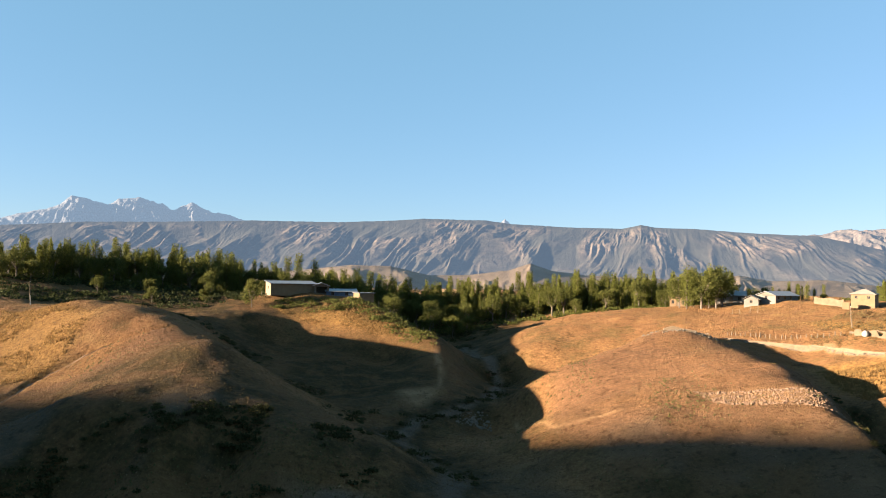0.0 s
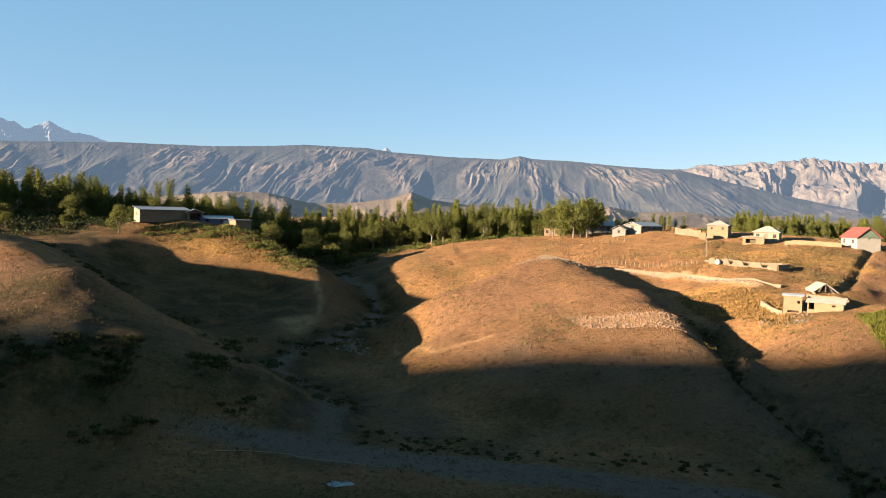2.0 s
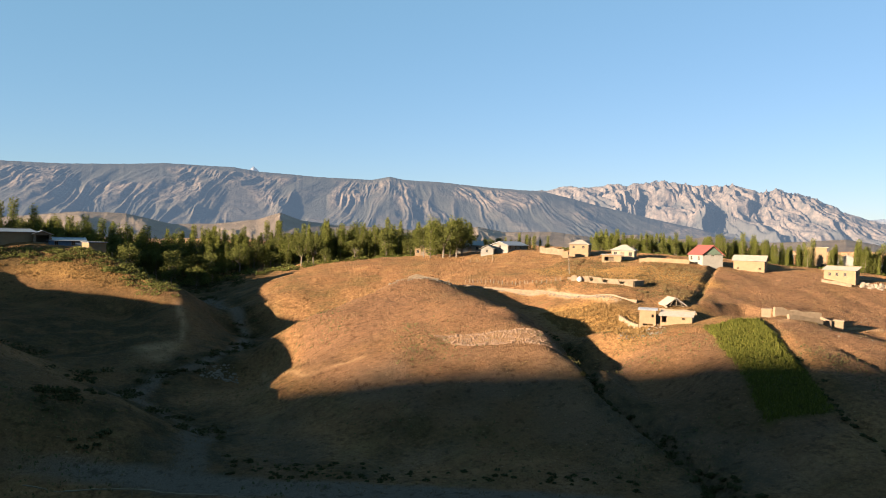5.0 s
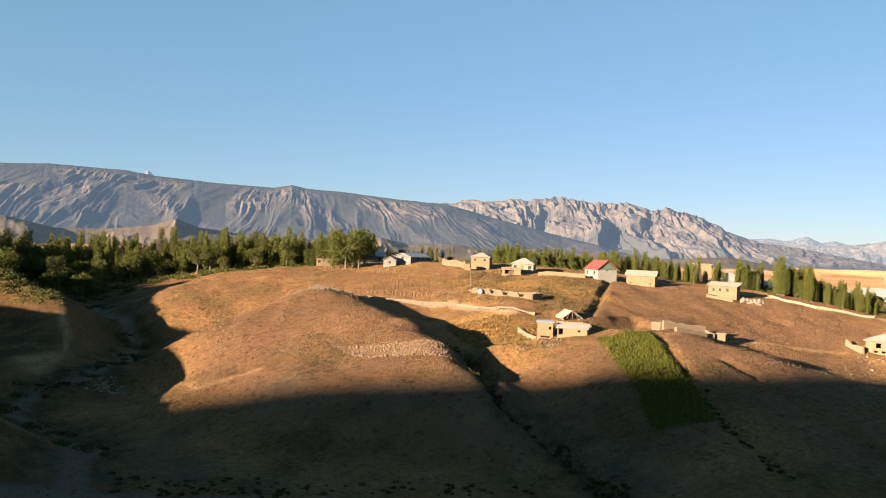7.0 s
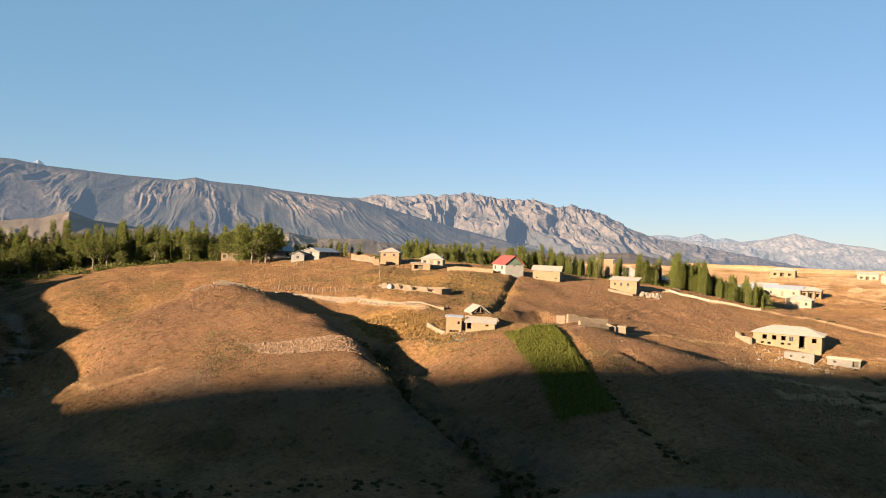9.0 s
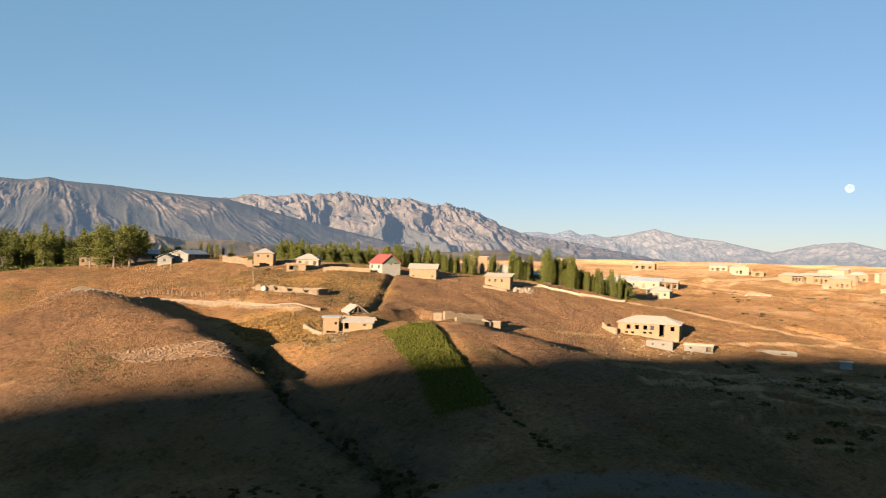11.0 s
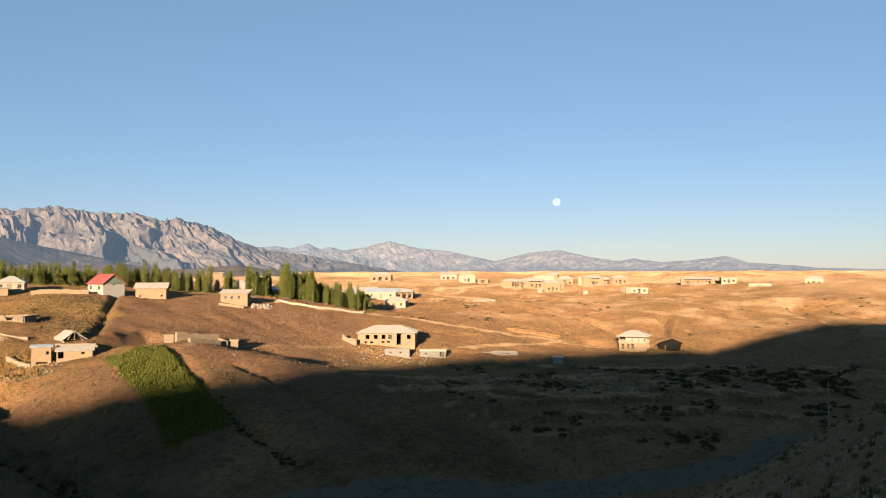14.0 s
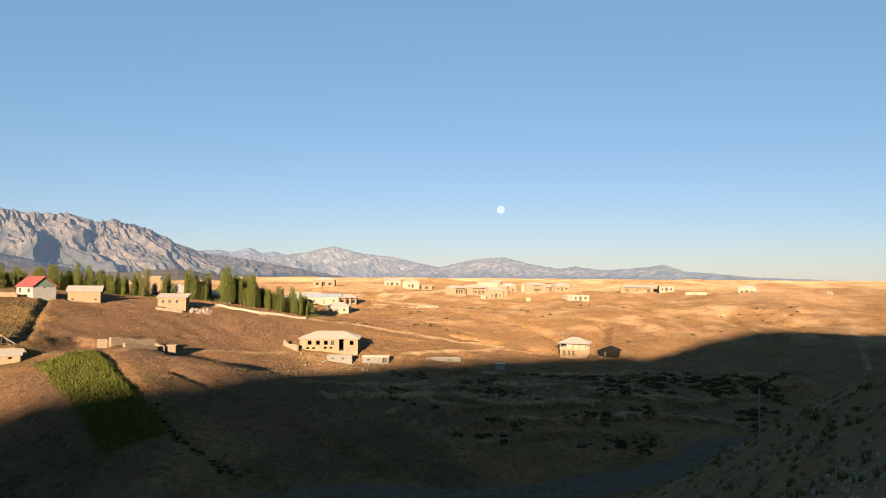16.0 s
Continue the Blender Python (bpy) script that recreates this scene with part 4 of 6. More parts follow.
def wall_cells(bm, w, h, t, openings, foot):
    """A wall along x, its outer face at y = 0, with holes (x0, x1, z0, z1) through it."""
    us = sorted({-w / 2, w / 2, *(o[0] for o in openings), *(o[1] for o in openings)})
    zs = sorted({-foot, h, *(o[2] for o in openings), *(o[3] for o in openings)})
    for u0, u1 in zip(us[:-1], us[1:]):
        run = None
        for z0, z1 in zip(zs[:-1], zs[1:]):
            cu, cz = (u0 + u1) / 2, (z0 + z1) / 2
            if any(o[0] < cu < o[1] and o[2] < cz < o[3] for o in openings):
                if run:
                    block(bm, u0, u1, 0, t, *run)
                    run = None
            else:
                run = (run[0], z1) if run else (z0, z1)
        if run:
            block(bm, u0, u1, 0, t, *run)


def put_wall(root, m, w, h, t, openings, material, foot, trim, label=""):
    bm = bmesh.new()
    wall_cells(bm, w, h, t, openings, foot)
    bmesh.ops.remove_doubles(bm, verts=bm.verts, dist=0.0005)
    ob = part("wall", bm, material, root, label)
    ob.matrix_local = m
    for o in openings:
        kind = o[4] if len(o) > 4 else "hole"
        if kind in ("window", "door"):
            x0, x1, z0, z1 = o[:4]
            bm = bmesh.new()
            f = 0.09
            block(bm, x0, x1, 0.06, 0.16, z1 - f, z1)
            if kind == "window":
                block(bm, x0, x1, 0.06, 0.16, z0, z0 + f)
                block(bm, (x0 + x1) / 2 - 0.03, (x0 + x1) / 2 + 0.03, 0.07, 0.15, z0 + f, z1 - f)
            block(bm, x0, x0 + f, 0.06, 0.16, z0 + (f if kind == "window" else 0), z1 - f)
            block(bm, x1 - f, x1, 0.06, 0.16, z0 + (f if kind == "window" else 0), z1 - f)
            frame_ob = part(kind, bm, trim, root)
            frame_ob.matrix_local = m
            bm = bmesh.new()
            block(bm, x0 + f, x1 - f, 0.10, 0.12 if kind == "window" else 0.15, z0 + (f if kind == "window" else 0.02), z1 - f)
            part("pane" if kind == "window" else "door_leaf", bm, GLASS if kind == "window" else trim, frame_ob)


def gable_end(root, m, w, rise, t, material, shape="gable"):
    bm = bmesh.new()
    pts = ((-w / 2, 0), (w / 2, 0), (0, rise)) if shape == "gable" else ((-w / 2, 0), (w / 2, 0), (w / 2, rise))
    a = [bm.verts.new((x, 0, z)) for x, z in pts]
    b2 = [bm.verts.new((x, t, z)) for x, z in pts]
    bm.faces.new(a)
    bm.faces.new(b2[::-1])
    for i in range(3):
        j = (i + 1) % 3
        bm.faces.new((a[j], a[i], b2[i], b2[j]))
    part("gable", bm, material, root).matrix_local = m


def roof_plate(root, corners, material, thick=0.10, ribs=0, label=""):
    """One slope of a roof; ribs: how many raised seams run down it (corners: eave left, eave right, top right, top left)."""
    bm = bmesh.new()
    slab(bm, corners, thick)
    if ribs:
        a, b2, c, d = (Vector(p) for p in (corners if len(corners) == 4 else (*corners, corners[-1])))
        for i in range(1, ribs):
            u = i / ribs
            p, q = a.lerp(b2, u), d.lerp(c, u)
            if (p - q).length > 0.3:
                rod(bm, p + Vector((0, 0, 0.01)), q + Vector((0, 0, 0.01)), 0.035, 0.035, 4)
    return part("roof_slope", bm, material, root, label)


def house(name, label, x, y, rot, w, d, h, roof="hip", rise=1.6, wall=None, top=None, front=(), side_l=(), side_r=(), gable=None, trim=None, over=0.45,
          foot=1.2, category="house", lift=0.0, dark=True, group="", end_wall=None, z=None):
    """A house whose front looks down local -y, on the ground at x, y."""
    wall, top, trim = wall or ADOBE, top or SLATE, trim or TIMBER
    gable = gable or wall
    z = (zat(x, y) if z is None else z) + lift
    root = tagged(empty(name, x, y, z, rot), label, category, group)
    t = 0.35
    put_wall(root, pose(0, -d / 2, 0), w, h, t, list(front), wall, foot, trim)
    put_wall(root, pose(0, d / 2, 0, 0, 0, 180), w, h, t, [], wall, foot, trim)
    put_wall(root, pose(-w / 2, 0, 0, 0, 0, -90), d - 2 * t - 0.01, h, t, list(side_l), end_wall or wall, foot, trim)
    put_wall(root, pose(w / 2, 0, 0, 0, 0, 90), d - 2 * t - 0.01, h, t, list(side_r), wall, foot, trim)
    if dark:
        # Added inner wall and floor, coloured dark so the openings look unlit.
        bm = bmesh.new()
        block(bm, -w / 2 + t + 0.02, w / 2 - t - 0.02, -0.1, 0.1, -0.3, h - 0.05)
        part("partition_wall", bm, DARK_ROOM, root)
        bm = bmesh.new()
        block(bm, -w / 2 + t, w / 2 - t, -d / 2 + t, d / 2 - t, -0.4, -0.05)
        part("floor_slab", bm, DARK_ROOM, root)
    ew, ed, e = w / 2 + over, d / 2 + over, h - 0.05
    n = max(6, int(w / 0.9))
    if roof == "hip":
        r = max(0.3, ew - ed * 0.9)
        p = [(-ew, -ed, e), (ew, -ed, e), (ew, ed, e), (-ew, ed, e), (-r, 0, e + rise), (r, 0, e + rise)]
        roof_plate(root, (p[0], p[1], p[5], p[4]), top, 0.1)
        roof_plate(root, (p[2], p[3], p[4], p[5]), top, 0.1)
        roof_plate(root, (p[1], p[2], p[5]), top, 0.1)
        roof_plate(root, (p[3], p[0], p[4]), top, 0.1)
    elif roof == "gable_x":
        roof_plate(root, ((-ew, -ed, e), (ew, -ed, e), (ew, 0, e + rise), (-ew, 0, e + rise)), top, 0.1)
        roof_plate(root, ((ew, ed, e), (-ew, ed, e), (-ew, 0, e + rise), (ew, 0, e + rise)), top, 0.1)
        k = rise * (d / 2) / ed
        gable_end(root, pose(-w / 2, 0, h - 0.12, 0, 0, -90), d, k, t, gable)
        gable_end(root, pose(w / 2, 0, h - 0.12, 0, 0, 90), d, k, t, gable)
    elif roof == "gable_y":
        n = max(6, int(d / 0.9))
        roof_plate(root, ((-ew, ed, e), (-ew, -ed, e), (0, -ed, e + rise), (0, ed, e + rise)), top, 0.1)
        roof_plate(root, ((ew, -ed, e), (ew, ed, e), (0, ed, e + rise), (0, -ed, e + rise)), top, 0.1)
        k = rise * (w / 2) / ew
        gable_end(root, pose(0, -d / 2, h - 0.12), w, k, t, gable)
        gable_end(root, pose(0, d / 2, h - 0.12, 0, 0, 180), w, k, t, gable)
    elif roof == "lean":
        roof_plate(root, ((-ew, -ed, e), (ew, -ed, e), (ew, ed, e + rise), (-ew, ed, e + rise)), top, 0.1)
        bm = bmesh.new()
        block(bm, -w / 2, w / 2, d / 2 - t, d / 2, h, h + rise * 0.9)
        part("upper_wall", bm, wall, root)
        gable_end(root, pose(w / 2 - 0.01, 0, h - 0.1, 0, 0, 90), d - 0.1, rise * 0.92, t, wall, "lean")
        m = pose(-w / 2 + 0.01, 0, h - 0.1, 0, 0, -90) @ Matrix.Diagonal((-1, 1, 1, 1))
        gable_end(root, m, d - 0.1, rise * 0.92, t, end_wall or wall, "lean")
    elif roof == "flat":
        bm = bmesh.new()
        block(bm, -ew, ew, -ed, ed, h, h + 0.22)
        part("roof_slab", bm, top, root)
    return root


def win(x, z, w=0.9, h=1.1, kind="window"):
    return (x - w / 2, x + w / 2, z, z + h, kind)


def adobe_wall(name, label, a, b2, h, t=0.45, material=None, gaps=(), ragged=0.3, seed=1, category="wall", group="", level=False):
    """A hand-built wall along the ground from a to b with a ragged top; gaps: (from, to) shares of its length with lower openings."""
    rnd = random.Random(seed)
    ax, ay = a
    bx, by = b2
    length = math.hypot(bx - ax, by - ay)
    rot = math.degrees(math.atan2(by - ay, bx - ax))
    z0 = zat(ax, ay)
    root = tagged(empty(name, ax, ay, z0, rot), label, category, group)
    n = max(3, int(length / 0.4))
    drop = zat(bx, by) - z0
    bm = bmesh.new()
    rows, worn = [], (0.0, 0.0)
    share = np.arange(n + 1) / n
    ground = ground_height(ax + (bx - ax) * share, ay + (by - ay) * share)
    for i in range(n + 1):
        u = i / n
        gz = float(ground[i]) - z0
        crown = u * drop if level else gz
        low = any(g[0] <= u <= g[1] for g in gaps)
        if i % 4 == 0:
            worn = (worn[1], rnd.uniform(-ragged, ragged) * h * 0.6)
        top = max(crown, gz - h * 0.6) + h * (0.3 if low else 1.0) + worn[0] + (worn[1] - worn[0]) * (i % 4) / 4 + rnd.uniform(-0.03, 0.03)
        x = u * length
        rows.append([bm.verts.new(p) for p in ((x, -t / 2 - 0.06, gz - 0.6), (x, -t / 2 * rnd.uniform(0.96, 1), top), (x, t / 2 * rnd.uniform(0.96, 1), top), (x, t / 2 + 0.06, gz - 0.6))])
    for r0, r1 in zip(rows[:-1], rows[1:]):
        for i in range(3):
            bm.faces.new((r0[i], r1[i], r1[i + 1], r0[i + 1]))
    bm.faces.new(rows[0])
    bm.faces.new(rows[-1][::-1])
    part("masonry", bm, material or ADOBE_OLD, root)
    return root


def on_polar(az, d):
    return polar(az, d)


# the sheds on the hill
# Paler end wall: the sun on that end is put into its colour.
x, y = on_polar(-11.4, 223)
house("long_shed", "long low adobe shed with a pale tin roof on a hilltop", x, y, 30, 13.5, 5, 2.3, "lean", 0.9, ADOBE, TIN, side_l=[win(0, 0.6, 0.8, 0.9)], category="shed", end_wall=PLASTER)
x, y = on_polar(-9.2, 224)
house("open_shed", "small dark open-fronted shed between farm sheds", x, y, 14, 4.2, 5, 2.2, "gable_y", 1.0, TIMBER, TIN, front=[(-1.5, 1.5, 0, 1.9)], category="shed")
x, y = on_polar(-7.7, 224)
house("blue_shed", "low farm shed with a blue front and tin roof", x, y, 10, 8.6, 5, 2.1, "lean", 0.8, BLUE_PAINT, TIN, front=[win(-2.5, 0.8), win(1.5, 0.8)], category="shed")
x, y = on_polar(-6.0, 220)
house("adobe_store", "square flat-roofed adobe store at the end of the sheds", x, y, 32, 4.6, 4, 2.7, "flat", 0, ADOBE, TIN, front=[], side_l=[win(0, 0.8, 0.7, 0.8)], over=0.3, category="shed")

# the upper row of houses
x, y = on_polar(29.2, 222)
house("tall_house", "tall square tan house with a low hipped roof", x, y, -38, 5.4, 5.6, 3.2, "hip", 1.3, ADOBE, SLATE, front=[win(-1.5, 1.9, 0.7, 0.8), win(1.3, 1.9, 0.7, 0.8)])
x, y = on_polar(32.4, 212)
house("white_roofed_house", "small plastered house with a bright pyramid roof and porch", x, y, -40, 6.0, 5.6, 2.5, "hip", 1.5, PLASTER, WHITE_WALL, front=[win(-2, 0.9), (-0.6, 0.4, 0, 2.0, "door"), win(2, 0.9)])
x, y = on_polar(31.5, 205)
house("porch_hut", "low flat adobe outbuilding before a small house", x, y, -34, 5, 2.6, 1.7, "flat", 0, ADOBE, SLATE, front=[(-1.8, 0.6, 0.2, 1.3)], over=0.3, category="shed")
adobe_wall("yard_wall", "low smooth adobe yard wall beside the red-roofed house", on_polar(33.5, 203), on_polar(37.0, 202), 1.0, ragged=0.06, material=ADOBE)
x, y = on_polar(38.1, 207)
house("red_roofed_house", "whitewashed house with a red roof and a green boarded gable", x, y, -6, 5.8, 6.6, 2.4, "gable_y", 2.5, WHITE_WALL, RED_ROOF, front=[win(0, 2.0, 0.8, 0.6)], side_l=[win(-2, 0.9), win(1.5, 0.9)], gable=GREEN_BOARD, over=0.35)
x, y = on_polar(41.1, 209)
house("tan_house", "long tan adobe house with a broad pale sheet roof", x, y, -50, 7.4, 5.0, 2.5, "gable_x", 1.4, ADOBE, SLATE, front=[win(-2.6, 0.3, 0.5, 0.35, "hole"), win(2.6, 0.3, 0.5, 0.35, "hole")])
# Front wall in darker grey block colour, standing in for its shade.
x, y = on_polar(23.9, 236)
house("white_farm_house", "long low farm house with a grey sheet roof", x, y, 34, 11, 6, 1.7, "gable_x", 1.2, BLOCK_WALL, TIN, front=[win(-4, 0.5), win(-1, 0.5), win(2, 0.5)], side_l=[win(0, 0.5)], end_wall=WHITE_WALL)
x, y = on_polar(22.3, 231)
house("white_gabled_house", "small white house with its gable to the hill", x, y, -30, 3.8, 5, 1.8, "gable_y", 1.2, WHITE_WALL, WHITE_WALL, front=[win(0, 0.6, 0.8, 0.9)])
adobe_wall("field_wall", "broken ochre adobe wall on the upper plateau", on_polar(26.2, 226), on_polar(28.0, 222), 1.8, seed=3)
x, y = on_polar(28.1, 215)
house("small_store", "tiny square ochre store on the slope", x, y, -30, 1.6, 1.6, 1.5, "flat", 0, ADOBE, ADOBE, over=0.05, category="shed", dark=False)
x, y = on_polar(46.8, 209)
house("lower_cottage", "small ochre cottage with a pale lean-to roof and rubble beside it", x, y, -58, 7.0, 4.6, 2.5, "lean", 0.9, ADOBE, SLATE, front=[win(-2.2, 0.9, 0.7, 0.9), win(-0.6, 0.9, 0.7, 0.9), win(1.2, 0.9, 0.7, 0.9)], side_r=[win(0, 0.7)])
adobe_wall("plinth_wall", "low stepped adobe wall below the ochre cottage", on_polar(45.6, 203), on_polar(47.4, 203), 0.7, seed=8)

for k, (a, b2) in enumerate((((157, 147), (171, 143.5)), ((171, 143.5), (174, 132)), ((174, 132), (191, 128.2)))):
    adobe_wall("lane_wall", "low pale adobe wall along a lane", a, b2, 0.55, t=0.5, seed=60 + k, ragged=0.25, material=PLASTER)

# the farm at the head of the green field
x, y = on_polar(34.2, 138.5)
house("tower_hut", "narrow tall adobe hut with a thick tin flat roof", x, y, -36, 2.8, 3.0, 2.7, "flat", 0, ADOBE, TIN, front=[win(0.1, 0.0, 1.7, 0.35, "hole"), win(0.9, 1.5, 0.45, 0.5, "hole")], over=0.28, category="shed")
x, y = on_polar(36.25, 137)
house("byre", "low adobe byre with a weathered sloping roof beside a green field", x, y, -41, 5.2, 3.6, 1.25, "lean", 0.7, ADOBE, SLATE, front=[win(-2.0, 0.0, 0.8, 1.1, "hole"), win(1.2, 0.6, 0.5, 0.3, "hole")], over=0.3, category="shed")
x, y = 87.5, 121.0
# Near-black gable behind the rafters stands in for the unlit inside.
barn = house("open_barn", "half-open timber barn with a steep pale gable roof", x, y, -14, 3.4, 3.4, 0.9, "gable_y", 1.5, TIMBER, SLATE, front=[(-1.5, 1.5, 0, 0.8)], category="shed", gable=SHADE_BLACK, lift=-0.8)
bm = bmesh.new()
for px in (-1.2, 0.0, 1.2):
    rod(bm, (px, -2.0, 0.8), (px * 0.2, -2.0, 2.3), 0.06, 0.05, 5)
part("rafter", bm, TIMBER, barn)
adobe_wall("byre_wall", "crumbling adobe wall behind a farm byre", on_polar(35.0, 146), on_polar(37.6, 146), 0.45, seed=12, level=True)
adobe_wall("pen_wall", "low ruined pen wall beside a tower hut", on_polar(32.2, 143), on_polar(33.6, 138), 0.8, seed=14)
adobe_wall("ruin_wall", "long ruined foundation wall with gaps for windows", on_polar(28.6, 170), on_polar(33.1, 166), 1.25, seed=15, gaps=((0.1, 0.16), (0.3, 0.38), (0.52, 0.6), (0.78, 0.86)), ragged=0.12, level=True)
adobe_wall("ruin_wall", "ruined foundation wall end with a dark gap", on_polar(33.1, 166), on_polar(33.8, 171), 1.2, seed=16, level=True)
adobe_wall("ruin_wall", "long back wall of a ruined foundation", on_polar(28.3, 174), on_polar(33.4, 171), 0.9, seed=17, level=True)
adobe_wall("bank_wall", "long low stone-faced bank running across the slope", on_polar(20.6, 175), on_polar(26.9, 165), 0.22, t=0.6, seed=18, level=True)
adobe_wall("bank_wall", "long low straight adobe wall running to the farm", (73.6, 150.8), (82.2, 124.5), 0.55, t=0.5, seed=19, ragged=0.12, level=True)
adobe_wall("knoll_wall", "remains of a pale stone wall on a hill crest", on_polar(16.3, 164), on_polar(18.6, 165), 0.8, t=0.8, seed=20, ragged=0.6)
adobe_wall("knoll_wall", "remains of a pale stone wall on a hill crest", on_polar(16.8, 170), on_polar(19.4, 172), 0.9, t=0.8, seed=21, ragged=0.6)
x, y = on_polar(42.2, 152)
house("ruined_pier", "stump of a ruined adobe building", x, y, -42, 1.6, 1.6, 1.9, "flat", 0, ADOBE_OLD, ADOBE_OLD, over=0.1, category="ruin", dark=False)
adobe_wall("ruined_wall", "ruined adobe house wall broken to half height", on_polar(42.7, 150), on_polar(45.6, 158), 1.7, t=0.5, seed=23, ragged=0.25, level=True)
adobe_wall("ruined_wall", "low front wall of a ruined adobe house", on_polar(43.6, 147), on_polar(45.7, 154), 0.8, t=0.5, seed=24, level=True)
adobe_wall("ruined_wall", "short cross wall of a ruined adobe house", on_polar(45.6, 158), on_polar(46.2, 156), 1.3, t=0.5, seed=25, level=True)
x, y = on_polar(46.7, 158)
house("ruined_store", "small square adobe store beside a ruin", x, y, -50, 1.7, 1.7, 1.5, "flat", 0, ADOBE_OLD, ADOBE_OLD, over=0.1, category="ruin", dark=False)

# the big unfinished house below
x, y = on_polar(58.0, 189)
house("big_house", "large unfinished tan house with empty windows and a hipped sheet roof", x, y, -64, 14.0, 8.2, 2.9, "hip", 1.6, ADOBE, SLATE,
      front=[win(-4.6, 1.35, 0.9, 1.0, "hole"), win(-2.6, 1.35, 0.9, 1.0, "hole"), win(-0.7, 1.35, 0.9, 1.0, "hole"), win(0.9, 1.25, 1.0, 1.2, "window"), (2.5, 3.7, -0.2, 2.7), win(5.5, 1.35, 0.9, 1.0, "hole"),
             win(-5.0, 0.3, 0.7, 0.45, "hole"), win(-3.6, 0.3, 0.7, 0.45, "hole"), win(-0.8, 0.4, 0.7, 0.45, "hole"), win(0.5, 0.4, 0.7, 0.45, "hole"), (4.5, 5.8, -0.3, 1.0, "door")], over=0.5)
x, y = on_polar(58.7, 178)
house("block_shed", "low roofless grey block outbuilding before the big house", x, y, -62, 5.8, 2.8, 1.25, "flat", 0, BLOCK_WALL, BLOCK_WALL, front=[win(-1.5, 0.6, 0.5, 0.3, "hole"), win(0.8, 0.6, 0.5, 0.3, "hole")], over=0.0, category="shed")
x, y = on_polar(61.4, 180)
house("block_shed", "low grey block outbuilding with a pale flat top", x, y, -64, 6.2, 3.0, 1.3, "flat", 0, BLOCK_WALL, PLASTER, front=[win(-1.6, 0.5, 0.6, 0.4, "hole"), win(2.2, 0.0, 1.1, 1.1, "hole")], over=0.15, category="shed")
adobe_wall("yard_wall", "collapsed stub of a yard wall beside the big house", on_polar(54.6, 187), on_polar(55.6, 183), 1.4, seed=31, ragged=0.7)
x, y = on_polar(66.5, 186)
house("half_built_walls", "low half-built block walls in the shade", x, y, -66, 8.5, 3.0, 0.55, "none", 0, BLOCK_WALL, front=[(1.0, 2.2, 0, 0.55)], category="ruin", dark=False)
x, y = on_polar(70.8, 176)
house("pale_hut", "small pale painted hut with a flat lid roof", x, y, -70, 2.2, 1.6, 1.3, "flat", 0, CONCRETE, CONCRETE, over=0.2, category="hut", dark=False)


def pavilion(x, y, rot):
    """A two-level house: a masonry base, an open upper floor on posts, a hipped roof."""
    k = 0.86
    root = house("pavilion_house", "two-level house with an open upper floor and pale hipped roof", x, y, rot, 8.0, 7.0, 2.2, "none", wall=ADOBE,
                 front=[(-3.4, -2.4, 0.1, 1.7), (-1.6, -0.8, 0.3, 1.7), (-0.3, 0.5, 0.3, 1.7)])
    bm = bmesh.new()
    block(bm, -4.1, 4.1, -3.6, 3.6, 2.2, 2.4)
    part("upper_floor", bm, PLASTER, root)
    for px in (-3.9, -1.9, 0.1, 2.0, 3.9):
        for py in (-3.4, 3.4):
            bm = bmesh.new()
            block(bm, px - 0.11, px + 0.11, py - 0.11, py + 0.11, 2.4, 4.1)
            part("post", bm, TIMBER, root)
    for w0, w1, y0, y1 in ((-2.2, 3.6, -1.2, -0.9), (-2.2, -1.9, -0.9, 3.2), (3.3, 3.6, -0.9, 3.2)):
        bm = bmesh.new()
        block(bm, w0, w1, y0, y1, 2.4, 4.1)
        part("inner_wall", bm, PLASTER, root)
    bm = bmesh.new()
    block(bm, -4.0, -2.0, -3.5, -3.42, 2.4, 3.1)
    part("railing", bm, TIMBER, root)
    root.scale = (k, k, k)
    p = [(-4.9, -4.3, 4.05), (4.9, -4.3, 4.05), (4.9, 4.3, 4.05), (-4.9, 4.3, 4.05), (-1.2, 0, 5.7), (1.2, 0, 5.7)]
    roof_plate(root, (p[0], p[1], p[5], p[4]), SLATE, 0.1)
    roof_plate(root, (p[2], p[3], p[4], p[5]), SLATE, 0.1)
    roof_plate(root, (p[1], p[2], p[5]), SLATE, 0.1)
    roof_plate(root, (p[3], p[0], p[4]), SLATE, 0.1)


pavilion(*on_polar(76.35, 206), -86)
# The hut's near-black colour stands in for the shade on it.
x, y = on_polar(78.9, 207)
house("shaded_hut", "plain gabled hut at the shade edge, its shade put into near-black colour", x, y, -88, 4.6, 4.6, 1.8, "gable_y", 1.0, SHADE_BLACK, SHADE_BLACK, front=[win(-0.8, 0.3, 0.6, 1.2, "hole")], over=0.5, category="hut")

